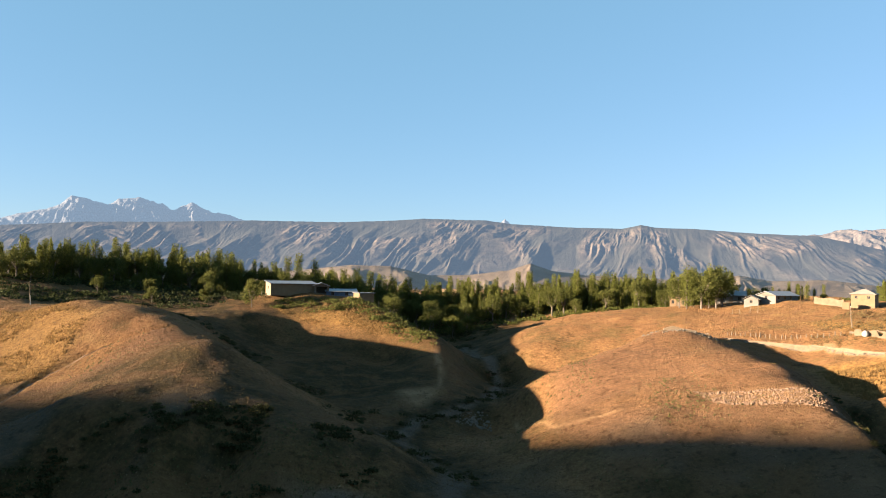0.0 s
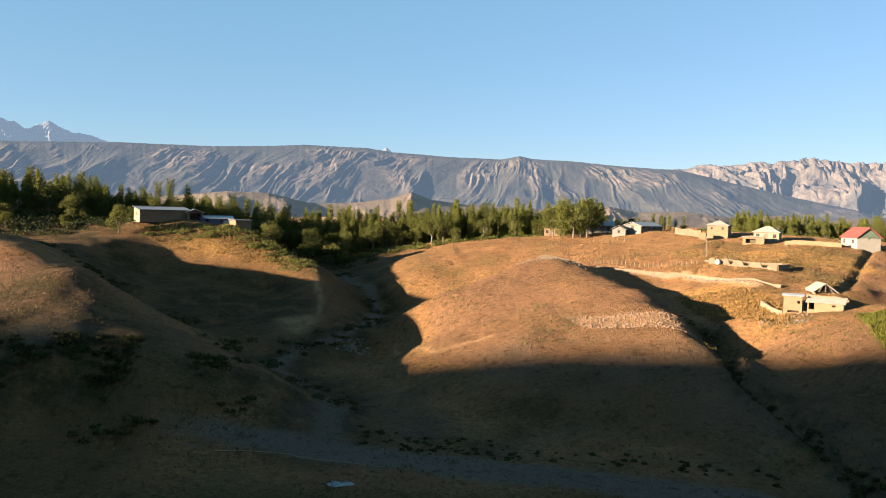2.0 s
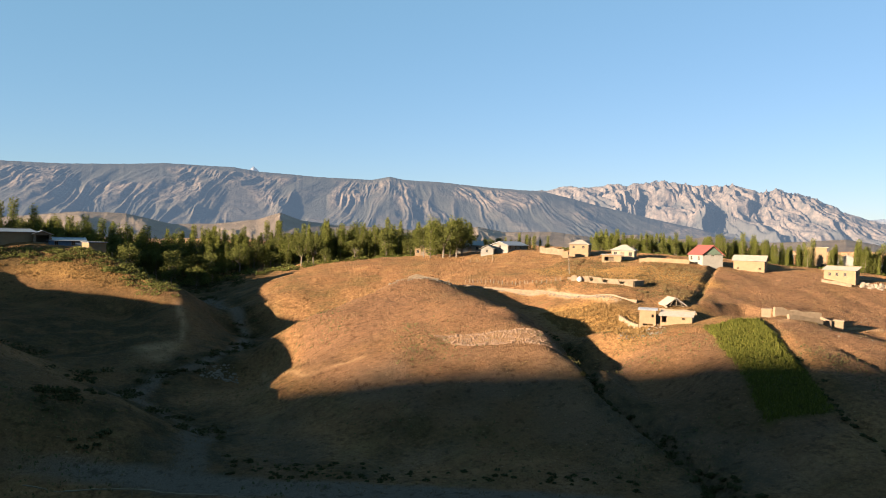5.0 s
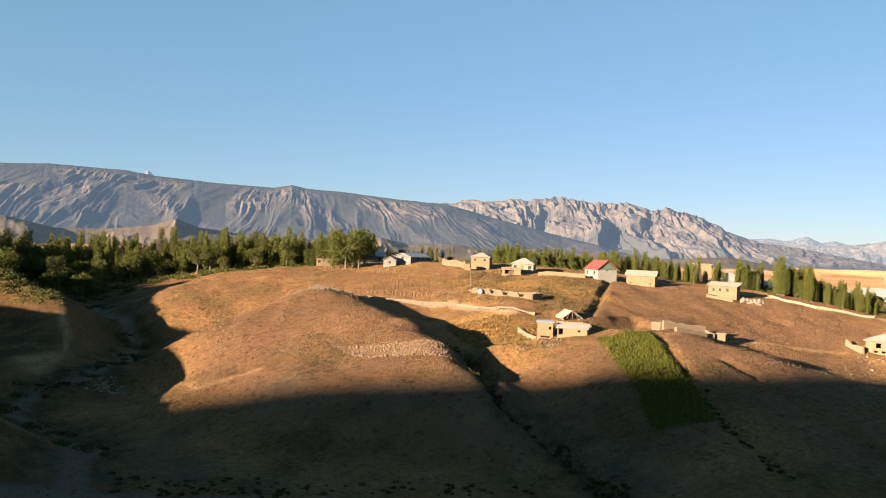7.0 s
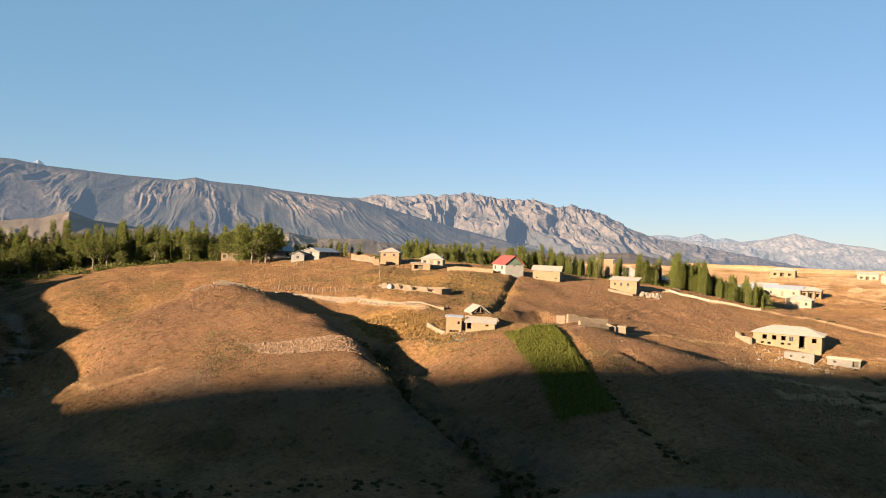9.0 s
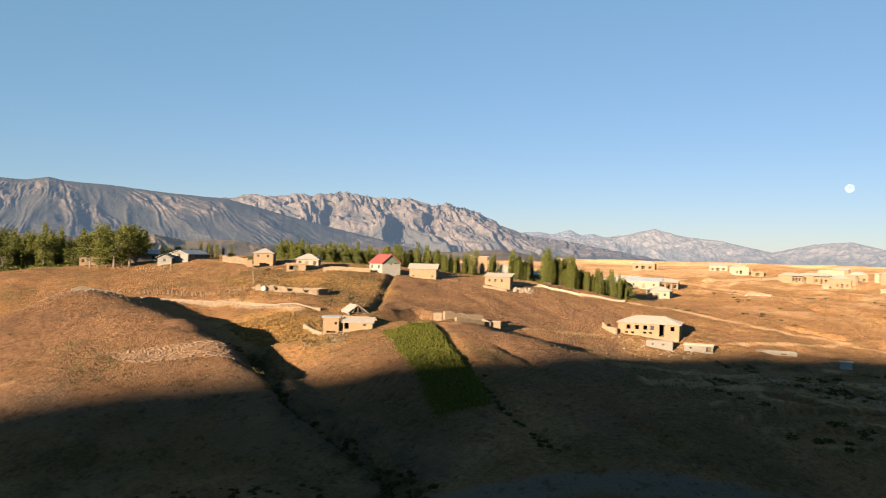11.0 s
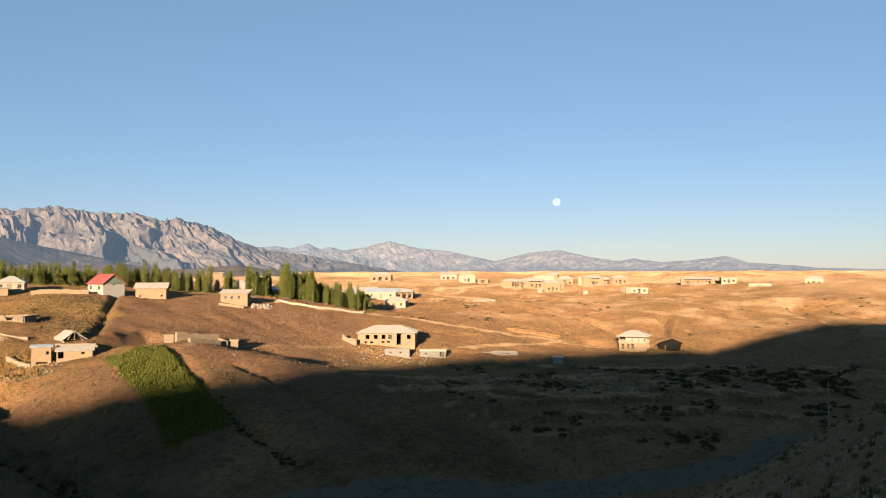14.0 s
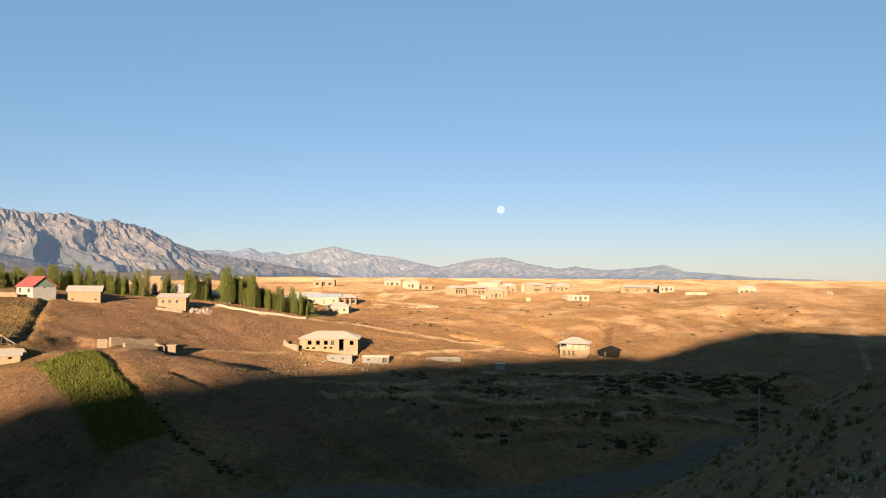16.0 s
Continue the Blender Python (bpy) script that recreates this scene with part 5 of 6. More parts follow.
def veranda_house(label, x, y, rot, w, d, h, porch, rise=1.2, wall=None, top=None):
    """A long house with an open veranda on posts along part of its front (porch: from, to, in shares of the width)."""
    wall, top = wall or ADOBE, top or SLATE
    root = house("village_house", label, x, y, rot, w, d, h, "none", wall=wall, group="far village",
                 front=[win(w * (porch[0] - 0.5) + 1.2, 0.7, 1.1, 1.4, "hole"), (w * (sum(porch) / 2 - 0.5) - 0.6, w * (sum(porch) / 2 - 0.5) + 0.6, 0, 2.2), win(w * (porch[1] - 0.5) - 1.2, 0.7, 1.1, 1.4, "hole")])
    x0, x1, y0 = w * (porch[0] - 0.5), w * (porch[1] - 0.5), -d / 2 - 2.6
    n = max(2, int((x1 - x0) / 2.4))
    for i in range(n + 1):
        px = x0 + (x1 - x0) * i / n
        bm = bmesh.new()
        block(bm, px - 0.17, px + 0.17, y0, y0 + 0.34, -0.8, h - 0.25)
        part("post", bm, wall, root)
    bm = bmesh.new()
    block(bm, x0 - 0.2, x1 + 0.2, y0 - 0.15, -d / 2 - 0.01, -0.9, 0.0)
    part("porch_floor", bm, wall, root)
    e, ew, ed = h - 0.03, w / 2 + 0.4, d / 2 + 0.4
    roof_plate(root, ((x0 - 0.4, y0 - 0.4, e - 0.2), (x1 + 0.4, y0 - 0.4, e - 0.2), (x1 + 0.4, -d / 2 + 0.1, e + 0.2), (x0 - 0.4, -d / 2 + 0.1, e + 0.2)), top, 0.14)
    roof_plate(root, ((-ew, -ed, e), (ew, -ed, e), (ew - ed * 0.8, 0, e + rise), (-ew + ed * 0.8, 0, e + rise)), top, 0.1)
    roof_plate(root, ((ew, ed, e), (-ew, ed, e), (-ew + ed * 0.8, 0, e + rise), (ew - ed * 0.8, 0, e + rise)), top, 0.1)
    roof_plate(root, ((ew, -ed, e), (ew, ed, e), (ew - ed * 0.8, 0, e + rise)), top, 0.1)
    roof_plate(root, ((-ew, ed, e), (-ew, -ed, e), (-ew + ed * 0.8, 0, e + rise)), top, 0.1)
    return root


# the far village on the plain: heading, distance, width, depth, height, turn, veranda
VILLAGE = "sunlit pale unfinished house in a far village on the plain"
for az, d, w, dp, h, turn, porch in ((67.3, 424, 10, 7, 3.6, 12, (0.45, 1.0)), (68.8, 430, 15, 7, 4.2, -6, (0.5, 0.95)), (73.4, 424, 11, 7, 4.4, 10, (0.35, 0.75)), (74.2, 440, 10, 6, 3.4, -4, (0.1, 0.9)), (81.1, 520, 26, 8, 3.8, 4, (0.12, 0.72)), (58.9, 330, 12, 7, 3.4, -6, (0.4, 1.0))):
    x, y = on_polar(az, d)
    veranda_house("sunlit pale far village house with a shaded veranda", x, y, -az + turn, w, dp, h, porch)
for az, d, w, h, turn, roof, mats in ((70.3, 416, 8, 4.8, 24, "hip", (ADOBE, SLATE)), (71.0, 424, 5, 4.6, -14, "flat", (ADOBE, WHITE_WALL)), (69.8, 462, 12, 5.6, 5, "none", (PLASTER, ADOBE)), (70.5, 466, 6, 6.4, -10, "lean", (ADOBE, SLATE)), (71.4, 452, 9, 4.0, 0, "hip", (ADOBE, WHITE_WALL)),
                                      (72.7, 428, 5, 3.6, 0, "flat", (PLASTER, PLASTER)), (75.3, 430, 8, 3.4, 18, "hip", (ADOBE, SLATE)), (76.6, 396, 9, 2.9, 22, "none", (PLASTER, PLASTER)), (75.9, 405, 6, 2.2, 22, "none", (ADOBE_OLD, ADOBE)),
                                      (64.0, 500, 9, 4.4, 22, "gable_y", (PLASTER, WHITE_WALL)), (65.2, 500, 7, 2.6, 0, "flat", (ADOBE, SLATE)), (62.6, 560, 12, 3.8, 0, "lean", (PLASTER, SLATE)), (57.5, 470, 13, 3.6, -8, "hip", (ADOBE, SLATE)), (61.4, 600, 16, 3.0, 0, "flat", (ADOBE, SLATE)),
                                      (69.5, 408, 2.6, 1.6, 0, "flat", (PLASTER, PLASTER)), (72.9, 398, 2.4, 1.6, 0, "flat", (PLASTER, PLASTER)), (82.9, 500, 9, 3.2, 10, "flat", (PLASTER, WHITE_WALL)), (85.0, 470, 12, 1.4, 0, "none", (PLASTER, ADOBE)), (88.4, 560, 11, 4.0, 0, "hip", (PLASTER, WHITE_WALL)), (93.6, 520, 3, 1.8, 0, "flat", (PLASTER, PLASTER))):
    x, y = on_polar(az, d)
    holes = [(-w * 0.36, -w * 0.24, 0.6, min(2.0, h - 0.3)), (-w * 0.1, w * 0.06, 0.1, min(2.3, h - 0.3)), (w * 0.22, w * 0.36, 0.6, min(2.0, h - 0.3))] if w > 7 else [(-w * 0.15, w * 0.15, 0.1, min(2.0, h - 0.3))]
    house("village_house", VILLAGE, x, y, -az + turn, w, min(7, w), h, roof, 1.6, mats[0], mats[1], front=holes[:(2 if roof == "gable_y" else 3)], group="far village", dark=h > 2)

# houses among the trees
TREES = "pale village house half hidden among poplars"
for az, d, w, h, turn, roof, mats in ((58.6, 296, 8.5, 2.9, -10, "hip", (PLASTER, SLATE)), (57.6, 330, 14, 3.0, -14, "gable_x", (PLASTER, TIN)), (56.3, 335, 10, 3.4, 10, "gable_x", (WHITE_WALL, SLATE)), (55.2, 318, 9, 3.0, -10, "hip", (PLASTER, TIN)),
                                      (53.8, 312, 8, 3.0, 14, "gable_y", (ADOBE, WHITE_WALL)), (51.8, 380, 12, 3.2, 0, "hip", (ADOBE, SLATE)), (49.4, 284, 8, 2.6, -14, "gable_x", (PLASTER, TIN)),
                                      (45.2, 284, 5.5, 7.4, 10, "flat", (ADOBE, PLASTER)), (43.0, 286, 7, 4.2, 16, "gable_y", (WHITE_WALL, WHITE_WALL)), (47.1, 290, 6, 4.2, 0, "gable_y", (WHITE_WALL, WHITE_WALL)), (17.3, 252, 5, 2.8, 0, "flat", (ADOBE, ADOBE)),
                                      (14.6, 300, 9, 3.0, 0, "gable_x", (PLASTER, TIN)), (12.5, 296, 6, 3, 8, "gable_x", (ADOBE, SLATE)), (9.2, 302, 7, 3, 0, "gable_x", (PLASTER, SLATE)), (20.9, 252, 8, 2.5, 0, "gable_x", (WHITE_WALL, TIN)), (-24.7, 292, 9, 4.2, 10, "flat", (PLASTER, PLASTER)), (-14.0, 300, 6, 3.4, 0, "gable_x", (WHITE_WALL, TIN))):
    x, y = on_polar(az, d)
    house("village_house", TREES, x, y, -az + turn, w, 6.5, h, roof, 1.5, mats[0], mats[1], front=[win(-w * 0.3, 0.9, 0.9, 1.1, "window"), (-0.5, 0.5, 0.0, 2.0, "door"), win(w * 0.3, 0.9, 0.9, 1.1, "window")], group="houses among the trees")


# ---- small things ----
def post(bm, h, r=0.06):
    rod(bm, (0, 0, -0.4), (0.03, 0.02, h), r, r * 0.8, 6)


def fence(name, label, line, gap, h, r, seed, category="fence", wires=0):
    """A run of rough posts along a bent line; each post is a part."""
    rnd = random.Random(seed)
    x0, y0 = line[0]
    z0 = zat(x0, y0)
    root = tagged(empty(name, x0, y0, z0), label, category)
    bm = bmesh.new()
    post(bm, h, r)
    me = mesh_of("post", bm, TIMBER)
    tops = []
    for (ax, ay), (bx, by) in zip(line[:-1], line[1:]):
        n = max(1, int(math.hypot(bx - ax, by - ay) / gap))
        for i in range(n):
            u = i / n
            px, py = ax + (bx - ax) * u + rnd.uniform(-0.2, 0.2), ay + (by - ay) * u + rnd.uniform(-0.2, 0.2)
            ob = new("post", me)
            ob.parent = root
            s = rnd.uniform(0.75, 1.2)
            ob.matrix_local = pose(px - x0, py - y0, zat(px, py) - z0, rnd.uniform(-7, 7), rnd.uniform(-7, 7), rnd.uniform(0, 360)) @ Matrix.Scale(s, 4)
            tops.append(Vector((px - x0, py - y0, zat(px, py) - z0 + h * 0.8)))
    if wires:
        bm = bmesh.new()
        for a, b2 in zip(tops[:-1], tops[1:]):
            rod(bm, a, b2, 0.012, 0.012, 3)
        part("wire", bm, TIN, root)


fence("hill_fence", "line of rough timber posts down a hillside", [on_polar(-4.8, 212), on_polar(-2.6, 203), on_polar(-0.7, 193)], 2.1, 1.5, 0.1, 1)
fence("plateau_fence", "long line of short pale posts across the plateau", [on_polar(20.6, 180), on_polar(28.1, 172)], 1.05, 0.8, 0.11, 2)
fence("yard_fence", "short run of leaning timber posts by the trees", [on_polar(21.0, 214), on_polar(23.2, 214)], 1.7, 1.6, 0.09, 3)
fence("meadow_fence", "few leaning bare posts standing in the meadow", [on_polar(-3.2, 80), on_polar(-1.6, 70), on_polar(3.5, 68)], 5.5, 1.5, 0.05, 4)


def power_pole(name, label, x, y, h, shaft=TIMBER):
    root = tagged(empty(name, x, y, zat(x, y)), label, "pole")
    bm = bmesh.new()
    rod(bm, (0, 0, h * 0.22), (-0.12, 0, h), 0.10, 0.07, 8)
    part("shaft", bm, shaft, root)
    bm = bmesh.new()
    rod(bm, (0.22, 0, -0.6), (0.08, 0, h * 0.42), 0.12, 0.10, 6)
    part("stub", bm, CONCRETE if h > 5 else shaft, root)
    bm = bmesh.new()
    for z in (0.25, 0.38):
        rod(bm, (-0.22, 0.02, h * z), (0.3, 0.02, h * z), 0.03, 0.03, 5)
    part("binding", bm, TIN, root)
    bm = bmesh.new()
    rod(bm, (-0.12, 0, h - 0.1), (-0.12, 0, h + 0.18), 0.05, 0.05, 6)
    part("insulator", bm, TARP, root)


power_pole("power_pole", "weathered timber power pole bound to a concrete stub", *on_polar(89.1, 108), 7.4, PLASTER)
power_pole("power_pole", "weathered timber power pole bound to a concrete stub", *on_polar(-28.7, 209), 5.5)
power_pole("power_pole", "slim timber power pole on the plateau", *on_polar(28.4, 182), 4.5)

# round water tank in the ruin
x, y = on_polar(29.2, 168.5)
tank = tagged(empty("water_tank", x, y, zat(x, y)), "small rounded pale metal water tank in a ruin", "tank")
bm = bmesh.new()
bmesh.ops.create_uvsphere(bm, u_segments=16, v_segments=10, radius=0.6, matrix=Matrix.Translation((0, 0, 0.5)))
part("shell", bm, CONCRETE, tank, smooth=True)
bm = bmesh.new()
rod(bm, (0, 0, 1.05), (0, 0, 1.22), 0.2, 0.18, 10)
part("lid", bm, TIN, tank)

adobe_wall("road_kerb", "low line of pale stones along the road edge", (-15, 84.5), (-3, 82.6), 0.05, t=0.22, seed=41, ragged=0.9)
adobe_wall("road_kerb", "low line of pale stones along the road edge", (-3, 82.6), (8, 77.5), 0.05, t=0.22, seed=42, ragged=0.9)

# low walls before the far village
for a, b2, h in (((280, 124), (286, 136), 0.9), ((395, 180), (418, 168), 1.2), ((420, 120), (446, 108), 1.3), ((470, 96), (500, 74), 1.4)):
    adobe_wall("village_wall", "low pale adobe wall before the far village", a, b2, h, t=0.6, seed=int(a[0]), ragged=0.3)

# overgrown bank along the field edge on the left hill
edge_line = [(-51, 141), (-55.4, 139.3), (-60, 138.2), (-64.6, 137), (-68, 133), (-69.6, 129), (-69.2, 119)]
for k, (a, b2) in enumerate(zip(edge_line[:-1], edge_line[1:])):
    adobe_wall("field_bank", "low earth bank along the edge of a straw field", a, b2, 0.38, t=0.6, seed=80 + k, ragged=0.2, material=SOIL, category="bank")

# tarpaulin in the meadow
x, y = on_polar(1.8, 73)
bm = bmesh.new()
for i in range(9):
    for j in range(6):
        bm.verts.new(((i - 4) * 0.36 + 0.1 * math.sin(j * 2.1), (j - 2.5) * 0.33, 0.12 + 0.09 * math.sin(i * 1.7 + j) + 0.07 * math.cos(j * 2.3)))
bm.verts.ensure_lookup_table()
for i in range(8):
    for j in range(5):
        if (i, j) not in ((0, 0), (7, 4), (7, 0), (0, 4)):
            bm.faces.new([bm.verts[k] for k in (i * 6 + j, (i + 1) * 6 + j, (i + 1) * 6 + j + 1, i * 6 + j + 1)])
for v in [v for v in bm.verts if not v.link_faces]:
    bm.verts.remove(v)
bmesh.ops.solidify(bm, geom=bm.faces[:], thickness=0.03)
tarp = tagged(new("tarpaulin", mesh_of("tarpaulin", bm, TARP, True)), "crumpled white tarpaulin lying in the meadow grass", "tarpaulin")
tarp.matrix_world = pose(x, y, zat(x, y), 0, 0, -12)


# ---- stones, scrub and grass ----
def lump(co, faces, p, r, rnd, flat=0.7):
    """An uneven eight-cornered stone."""
    n = len(co)
    q = Euler((rnd.uniform(-0.4, 0.4), rnd.uniform(-0.4, 0.4), rnd.uniform(0, 6.28))).to_matrix()
    for dx, dy, dz in ((-1, -1, -0.6), (1, -1, -0.6), (1, 1, -0.6), (-1, 1, -0.6), (-0.6, -0.6, 0.8), (0.6, -0.6, 0.8), (0.6, 0.6, 0.8), (-0.6, 0.6, 0.8)):
        co.append(p + q @ Vector((dx * r * rnd.uniform(0.6, 1.1), dy * r * rnd.uniform(0.6, 1.1), dz * r * flat * rnd.uniform(0.7, 1.2))))
    for f in ((3, 2, 1, 0), (4, 5, 6, 7), (0, 1, 5, 4), (1, 2, 6, 5), (2, 3, 7, 6), (3, 0, 4, 7)):
        faces.append([n + i for i in f])


def heights(xs_, ys_):
    return ground_height(np.array(xs_, float), np.array(ys_, float))


def stones(name, label, spots, r0, r1, material, seed, sink=0.2):
    rnd = random.Random(seed)
    co, faces = [], []
    zs_ = heights([s[0] for s in spots], [s[1] for s in spots])
    for (sx, sy), sz in zip(spots, zs_):
        r = r0 + (r1 - r0) * rnd.random() ** 2.5
        lump(co, faces, Vector((sx, sy, sz + r * (0.5 - sink))), r, rnd)
    return tagged(new(name, leaf_mesh(name, co, faces, material)), label, "stones", kind="stuff")


rnd = random.Random(77)
PALE_STONE = mottled("pale_bank_stone", (0.12, 0.10, 0.076), (0.29, 0.25, 0.20), 3.0, 0.95, 0.02)
spots = []
while len(spots) < 9500:
    az, d = rnd.uniform(72, 100), 6.5 + 38 * rnd.random() ** 1.3
    x, y = polar(az, d)
    if rnd.random() < 0.12 + 0.88 * vnoise(np.array([x / 2.5]), np.array([y / 2.5]), 90)[0] ** 2:
        spots.append((x, y))
stones("bank_stones", "pale angular stones strewn over the near bank", spots, 0.010, 0.045, PALE_STONE, 3)
stones("plain_stones", "few white stones beside a lit gully", [(275 + rnd.uniform(-4, 4), 127 + rnd.uniform(-4, 4)) for _ in range(26)], 0.2, 0.6, PALE_STONE, 9)
# stones heaped along the field banks
for line in ((on_polar(20.6, 175), on_polar(26.9, 165)), (on_polar(26.9, 165), on_polar(32.0, 150))):
    (ax, ay), (bx, by) = line
    spots = [(ax + (bx - ax) * u + rnd.gauss(0, 0.4), ay + (by - ay) * u + rnd.gauss(0, 0.4)) for u in [rnd.random() for _ in range(240)]]
    stones("bank_stones", "pale field stones heaped along a low bank", spots, 0.08, 0.28, STONE, 31)
# rubble by the cottage, stone spreads on the crest and gully
for name, label, az0, az1, d0, d1, n, r0, r1 in (("rubble", "heap of broken masonry beside a cottage", 47.9, 49.4, 205, 211, 90, 0.15, 0.6), ("crest_stones", "pale stones spilled round an old wall on a crest", 14.8, 20, 158, 168, 260, 0.08, 0.35),
                                                 ("gully_stones", "pale stones at a gully mouth", 1.2, 3.8, 136, 141, 130, 0.1, 0.4), ("yard_stones", "loose stones and clods below the big house", 55, 62, 170, 182, 160, 0.08, 0.3),
                                                 ("slope_stones", "scattered stones on the open slope", 46, 58, 130, 180, 200, 0.06, 0.2), ("farm_rubble", "earth clods and rubble beside a farm byre", 32.0, 35.4, 126, 140, 200, 0.06, 0.26), ("terrace_stones", "pale stones along the shaded terraces", 66, 80, 128, 150, 260, 0.08, 0.4)):
    stones(name, label, [polar(rnd.uniform(az0, az1), rnd.uniform(d0, d1)) for _ in range(n)], r0, r1, STONE, n)
# clods of the ploughed strip, in rows
edge, low = [], []
for i in range(64):
    for j in range(13):
        u, v = (i + rnd.uniform(-0.3, 0.3)) / 63, (j + rnd.uniform(-0.3, 0.3)) / 12
        spot = (38 + 16.5 * u + 1.5 * v * (1 - u), 114 - 6.5 * u - (6 - 0.5 * u) * v)
        (edge if j in (0, 1, 11, 12) or (i + 2 * j) % 9 == 0 else low).append(spot)
stones("soil_clods", "rows of turned reddish soil clods on a ploughed strip", edge, 0.10, 0.30, SOIL, 6, 0.3)
stones("furrow_soil", "low broken soil between the clod rows", low, 0.07, 0.2, SOIL, 7, 0.4)


def tufts(name, label, spots, size0, size1, blades, material, seed, category="grass", spread=0.5):
    """Many small clumps of blades."""
    rnd = random.Random(seed)
    co, faces = [], []
    zs_ = heights([s[0] for s in spots], [s[1] for s in spots])
    for (sx, sy), sz in zip(spots, zs_):
        s = rnd.uniform(size0, size1)
        for k in range(blades):
            a, n = rnd.uniform(0, 6.28), len(co)
            bx, by = s * spread * rnd.uniform(-1, 1), s * spread * rnd.uniform(-1, 1)
            wx, wy = 0.22 * s * math.cos(a), 0.22 * s * math.sin(a)
            lx, ly = s * rnd.uniform(-0.4, 0.4), s * rnd.uniform(-0.4, 0.4)
            co += [(sx + bx - wx, sy + by - wy, sz - 0.05), (sx + bx + wx, sy + by + wy, sz - 0.05), (sx + bx + lx, sy + by + ly, sz + s * rnd.uniform(0.6, 1.1))]
            faces.append((n, n + 1, n + 2))
    return tagged(new(name, leaf_mesh(name, co, faces, material)), label, category, kind="stuff")


DRY_BLADE = leaf_material("dry_grass_blades", (0.09, 0.058, 0.025), (0.13, 0.084, 0.037), (0.17, 0.115, 0.052))
BANK_BLADE = leaf_material("bank_grass_blades", (0.13, 0.095, 0.05), (0.21, 0.155, 0.08), (0.30, 0.23, 0.125))
STRAW_BLADE = leaf_material("straw_blades", (0.11, 0.064, 0.025), (0.17, 0.104, 0.040), (0.24, 0.15, 0.06))
WEED_BLADE = leaf_material("weed_blades", (0.075, 0.052, 0.022), (0.12, 0.084, 0.037), (0.17, 0.122, 0.056))
GREEN_BLADE = leaf_material("green_weed_blades", (0.045, 0.048, 0.018), (0.08, 0.08, 0.03), (0.12, 0.11, 0.045))
CROP_BLADE = leaf_material("crop_leaves", (0.040, 0.046, 0.008), (0.080, 0.082, 0.014), (0.13, 0.125, 0.026))


def spread_spots(n, az0, az1, d0, d1, keep=None, seed=1):
    rnd = random.Random(seed)
    out = []
    while len(out) < n:
        x, y = polar(rnd.uniform(az0, az1), math.sqrt(rnd.uniform(d0 * d0, d1 * d1)))
        if keep is None or keep(x, y):
            out.append((x, y))
    return out


def clumpy(scale, level, seed):
    chance = random.Random(seed)
    return lambda x, y: vnoise(np.array([x / scale]), np.array([y / scale]), seed)[0] + 0.35 * chance.random() > level


tufts("dry_grass", "sparse tufts of dry golden grass on the hillsides", spread_spots(60000, -33, 92, 58, 220, clumpy(7, 0.45, 41), 11), 0.10, 0.27, 3, DRY_BLADE, 1)
tufts("field_weeds", "clumps of pale dry weeds on the upper field", spread_spots(2600, 22, 40, 140, 215, lambda x, y: inside(np.array([x]), np.array([y]), WEED_FIELD, 3)[0] > 0.5 and clumpy(6, 0.4, 47)(x, y), 17), 0.18, 0.42, 6, WEED_BLADE, 7, "weeds", 0.7)
tufts("straw_clumps", "tall clumps of golden straw beside the farm", spread_spots(1800, 24, 37, 112, 150, lambda x, y: inside(np.array([x]), np.array([y]), STRAW[1], 3)[0] > 0.5 and clumpy(5, 0.35, 48)(x, y), 18), 0.2, 0.5, 6, STRAW_BLADE, 8, "grass", 0.7)
tufts("hill_straw", "golden straw on the hilltops of the valley side", spread_spots(3000, -33, -0.5, 130, 215, lambda x, y: max(inside(np.array([x]), np.array([y]), STRAW[0], 3)[0], inside(np.array([x]), np.array([y]), STRAW[3], 3)[0]) > 0.5 and clumpy(6, 0.4, 49)(x, y), 19), 0.2, 0.5, 6, STRAW_BLADE, 9, "grass", 0.7)
tufts("bank_grass", "dry weeds and grass between the stones of the near bank", spread_spots(14000, 74, 101, 7, 42, None, 12), 0.025, 0.08, 6, BANK_BLADE, 2)
tufts("bank_weeds", "green weeds on the near bank", spread_spots(700, 80, 101, 8, 42, clumpy(3, 0.8, 43), 13), 0.05, 0.15, 16, GREEN_BLADE, 3, "weeds")
tufts("meadow_grass", "short green and dry grass in the valley meadow", spread_spots(9000, -36, 52, 40, 84, lambda x, y: inside(np.array([x]), np.array([y]), MEADOW, 3)[0] > 0.5, 20), 0.08, 0.2, 5, GREEN_BLADE, 10, "grass", 0.8)
tufts("gully_weeds", "olive green weeds in the valley and gullies", spread_spots(4200, -33, 92, 60, 150, clumpy(12, 0.9, 44), 14), 0.14, 0.34, 5, GREEN_BLADE, 4, "weeds")
crop_spots = [(x, y) for x, y in spread_spots(9000, 37, 47, 95, 142, None, 15) if inside(np.array([x]), np.array([y]), CROP, 0.6)[0] > 0.5]
tufts("green_crop", "dense green crop in a narrow sloping field", crop_spots, 0.25, 0.5, 6, CROP_BLADE, 5, "crop", 0.7)


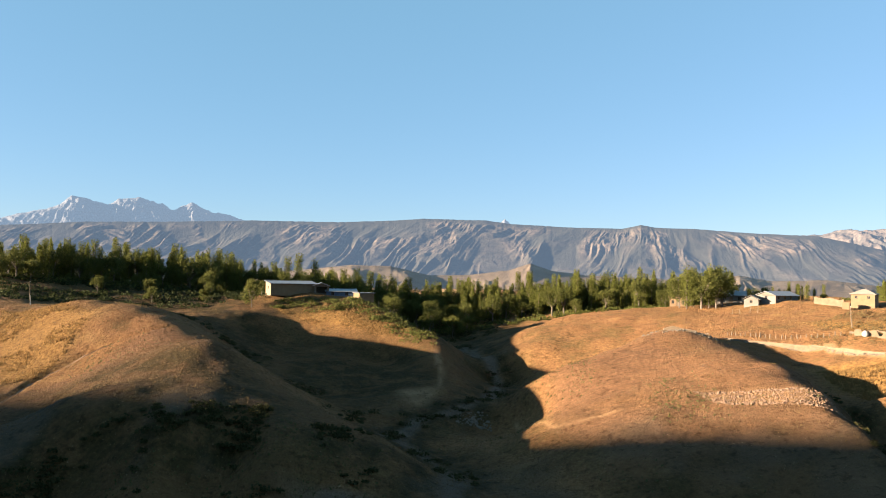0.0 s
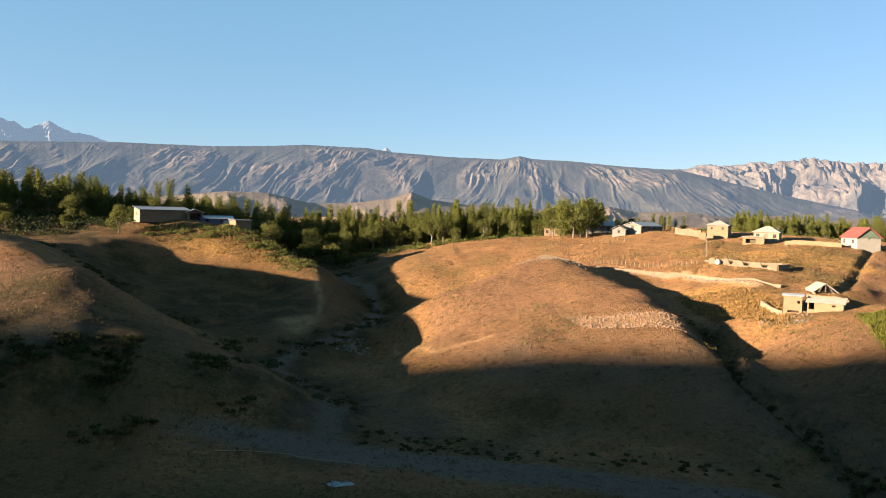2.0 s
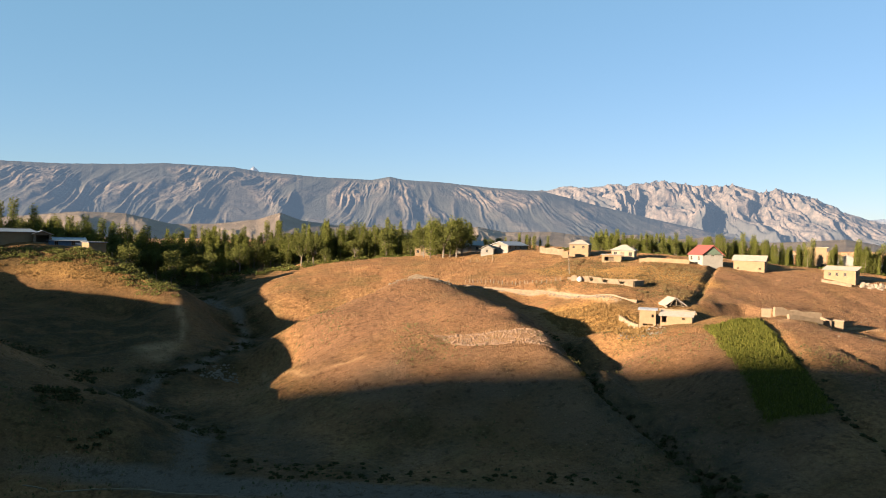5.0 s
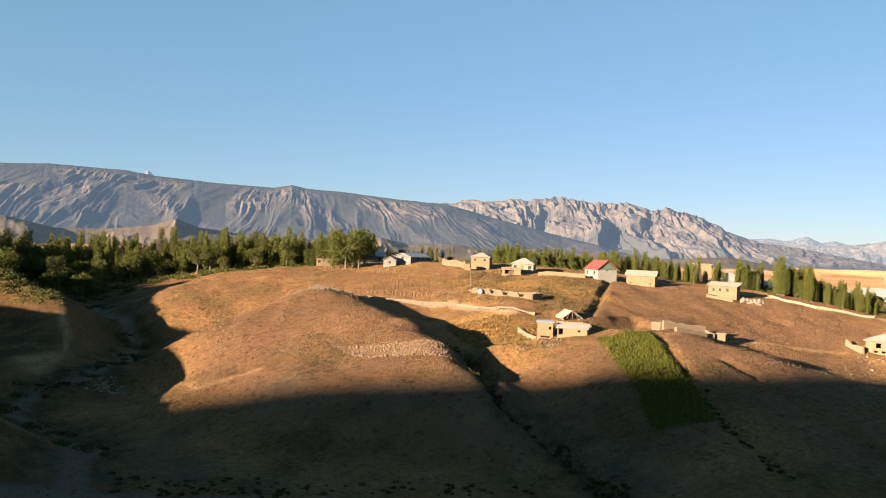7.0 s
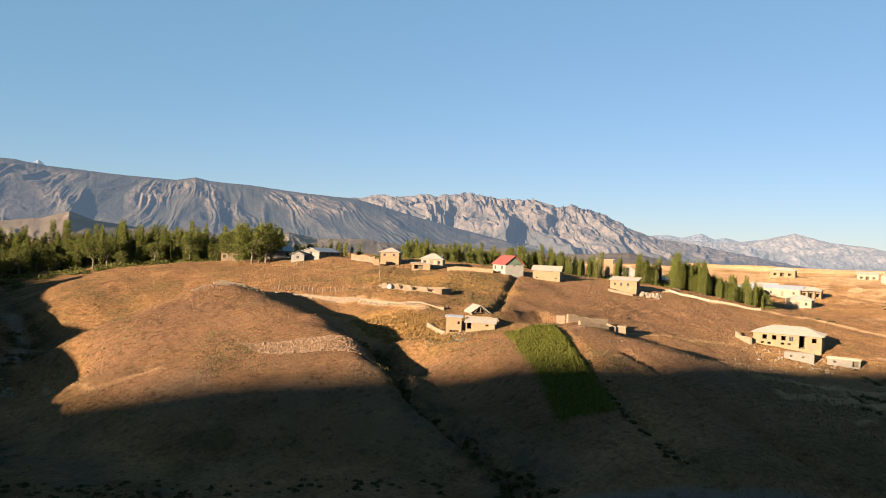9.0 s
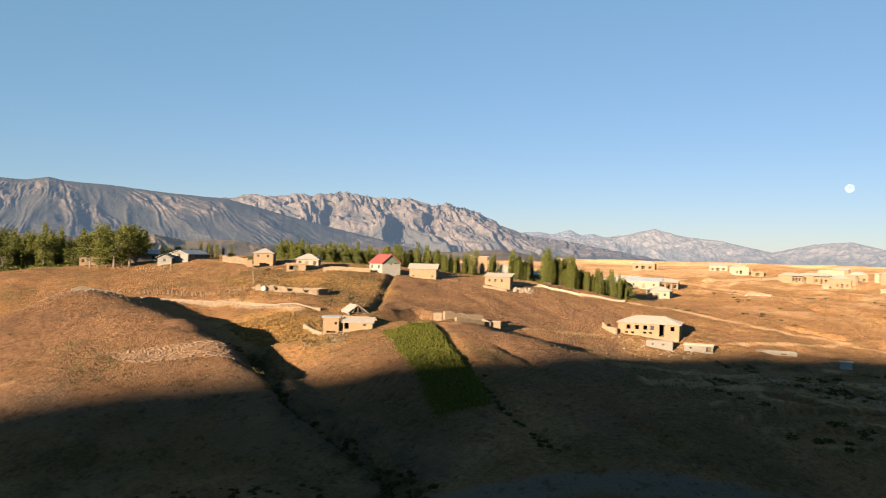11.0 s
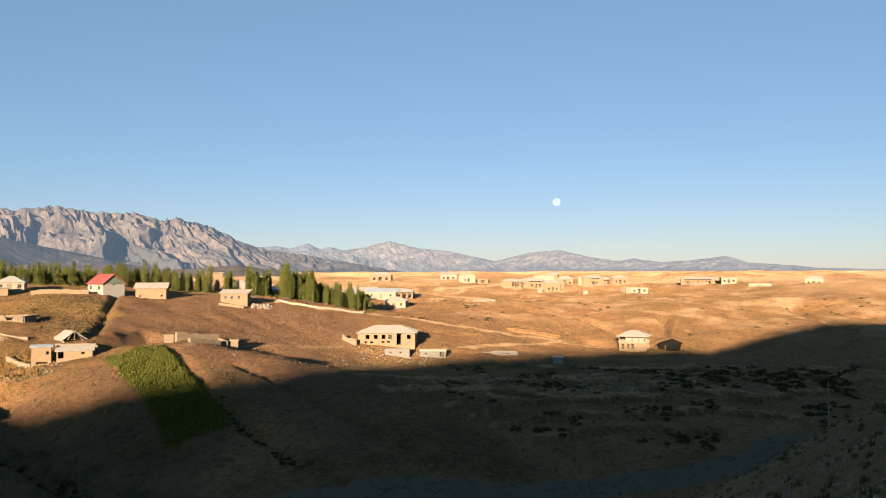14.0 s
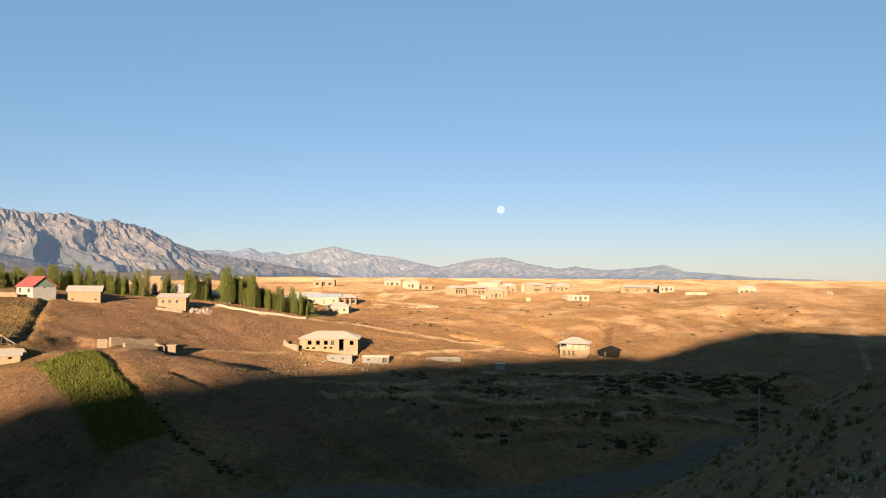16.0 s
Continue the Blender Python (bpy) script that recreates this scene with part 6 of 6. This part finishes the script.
def scrub(name, label, spots, r0, r1, seed, material=None):
    """Low dark bushes of many leaf clumps."""
    rnd = random.Random(seed)
    co, faces = [], []
    zs_ = heights([s[0] for s in spots], [s[1] for s in spots])
    for (sx, sy), sz in zip(spots, zs_):
        r = rnd.uniform(r0, r1)
        for k in range(46):
            d = Vector((rnd.gauss(0, 1), rnd.gauss(0, 1), abs(rnd.gauss(0, 0.6)))).normalized() * r * rnd.uniform(0.5, 1.05)
            leaf(co, faces, Vector((sx, sy, sz)) + Vector((d.x * 1.3, d.y * 1.3, d.z * 0.8)), rnd.uniform(0.1, 0.24) * max(min(1.0, 2.5 * r), r), rnd)
    return tagged(new(name, leaf_mesh(name, co, faces, material or SCRUB_LEAF)), label, "shrubs", kind="stuff")


HILL_LEAF = leaf_material("hill_scrub_leaves", (0.040, 0.046, 0.012), (0.080, 0.084, 0.022), (0.125, 0.120, 0.034))
scrub("hill_scrub", "band of low green scrub along the hilltop below the sheds", spread_spots(170, -13.0, -0.5, 180, 219, lambda x, y: along(np.array([x]), np.array([y]), GREEN_LINE)[0] < 4.2, 21), 0.6, 1.5, 1, HILL_LEAF)
# Near-black leaves: the shade at the wood edge is put into the colour.
SHADE_LEAF = leaf_material("shady_wood_leaves", (0.012, 0.016, 0.006), (0.026, 0.032, 0.011), (0.048, 0.052, 0.018))
scrub("wood_edge_scrub", "dense undergrowth at the wood edge, darkened for the shade there", spread_spots(420, -31, -12.5, 222, 266, None, 31), 0.8, 1.9, 9, SHADE_LEAF)
scrub("gully_head_scrub", "dense dark undergrowth in the gully head", spread_spots(200, -7, 4, 238, 280, None, 32), 0.8, 1.9, 10)
scrub("belt_undergrowth", "mixed green undergrowth below the poplar belt", spread_spots(760, -34, 21, 256, 285, None, 33), 0.9, 2.1, 11, BROAD_LEAF)
scrub("village_undergrowth", "green gardens and bushes below the village poplars", spread_spots(330, 28, 57, 250, 272, None, 34), 0.7, 1.5, 15, BROAD_LEAF)
scrub("bank_scrub", "dark thorny scrub on the eroded valley side", spread_spots(260, -31, -5, 88, 106, clumpy(5, 0.72, 51), 22), 0.25, 0.9, 2)
scrub("bank_bushes", "small green bushes growing on the near bank", spread_spots(16, 92, 101, 20, 41, clumpy(5, 0.5, 57), 35), 0.08, 0.2, 16, HILL_LEAF)
scrub("terrace_scrub", "dark low scrub on shaded terraces", spread_spots(420, 62, 93, 105, 170, clumpy(9, 0.82, 52), 23), 0.15, 0.8, 3)
scrub("ditch_scrub", "dark scrub along a shaded ditch", [(165 - 23 * u + rnd.uniform(-1.5, 1.5), -2 + 8 * math.sin(u * 3) * 0.6 + rnd.uniform(-1.5, 1.5)) for u in [k / 29 for k in range(30)]], 0.4, 0.9, 12)
scrub("road_scrub", "dark scrub at the foot of the hill beside the road", spread_spots(110, 3, 34, 80, 98, lambda x, y: 2.5 < along(np.array([x]), np.array([y]), ROAD)[0] < 9, 24), 0.1, 0.32, 4)
scrub("gully_scrub", "dark scrub filling the gully bed", [(x + rnd.uniform(-3, 3), y + rnd.uniform(-3, 3)) for x, y in STREAM[1:] for _ in range(9)], 0.4, 1.0, 5)
scrub("left_gully_scrub", "dark scrub along the bottom of the side gully", [(x + rnd.uniform(-4, 4), y + rnd.uniform(-5, 5)) for x, y, _ in LAND["left_gully"] for _ in range(14)], 0.4, 1.1, 6)
scrub("right_gully_scrub", "dark scrub in the narrow gully bed", [(x + rnd.uniform(-1.3, 1.3), y + rnd.uniform(-5, 5)) for x, y in GULLY for _ in range(26)], 0.12, 0.45, 7)
scrub("plain_scrub", "scattered brown scrub on the lit hills", spread_spots(60, 58, 92, 225, 330, clumpy(20, 0.75, 53), 25), 0.3, 0.9, 8)
scrub("field_scrub", "dark scrub along the ditch beside the green crop", [(x + rnd.uniform(-0.8, 0.8), y + rnd.uniform(-0.8, 0.8)) for k in range(90) if rnd.random() < 0.55 for x, y in [(86 + (73 - 86) * min(k / 60, 1) + (66 - 73) * max(0, (k - 60) / 30), 93 + (68 - 93) * min(k / 60, 1) + (52 - 68) * max(0, (k - 60) / 30))]], 0.1, 0.42, 13)
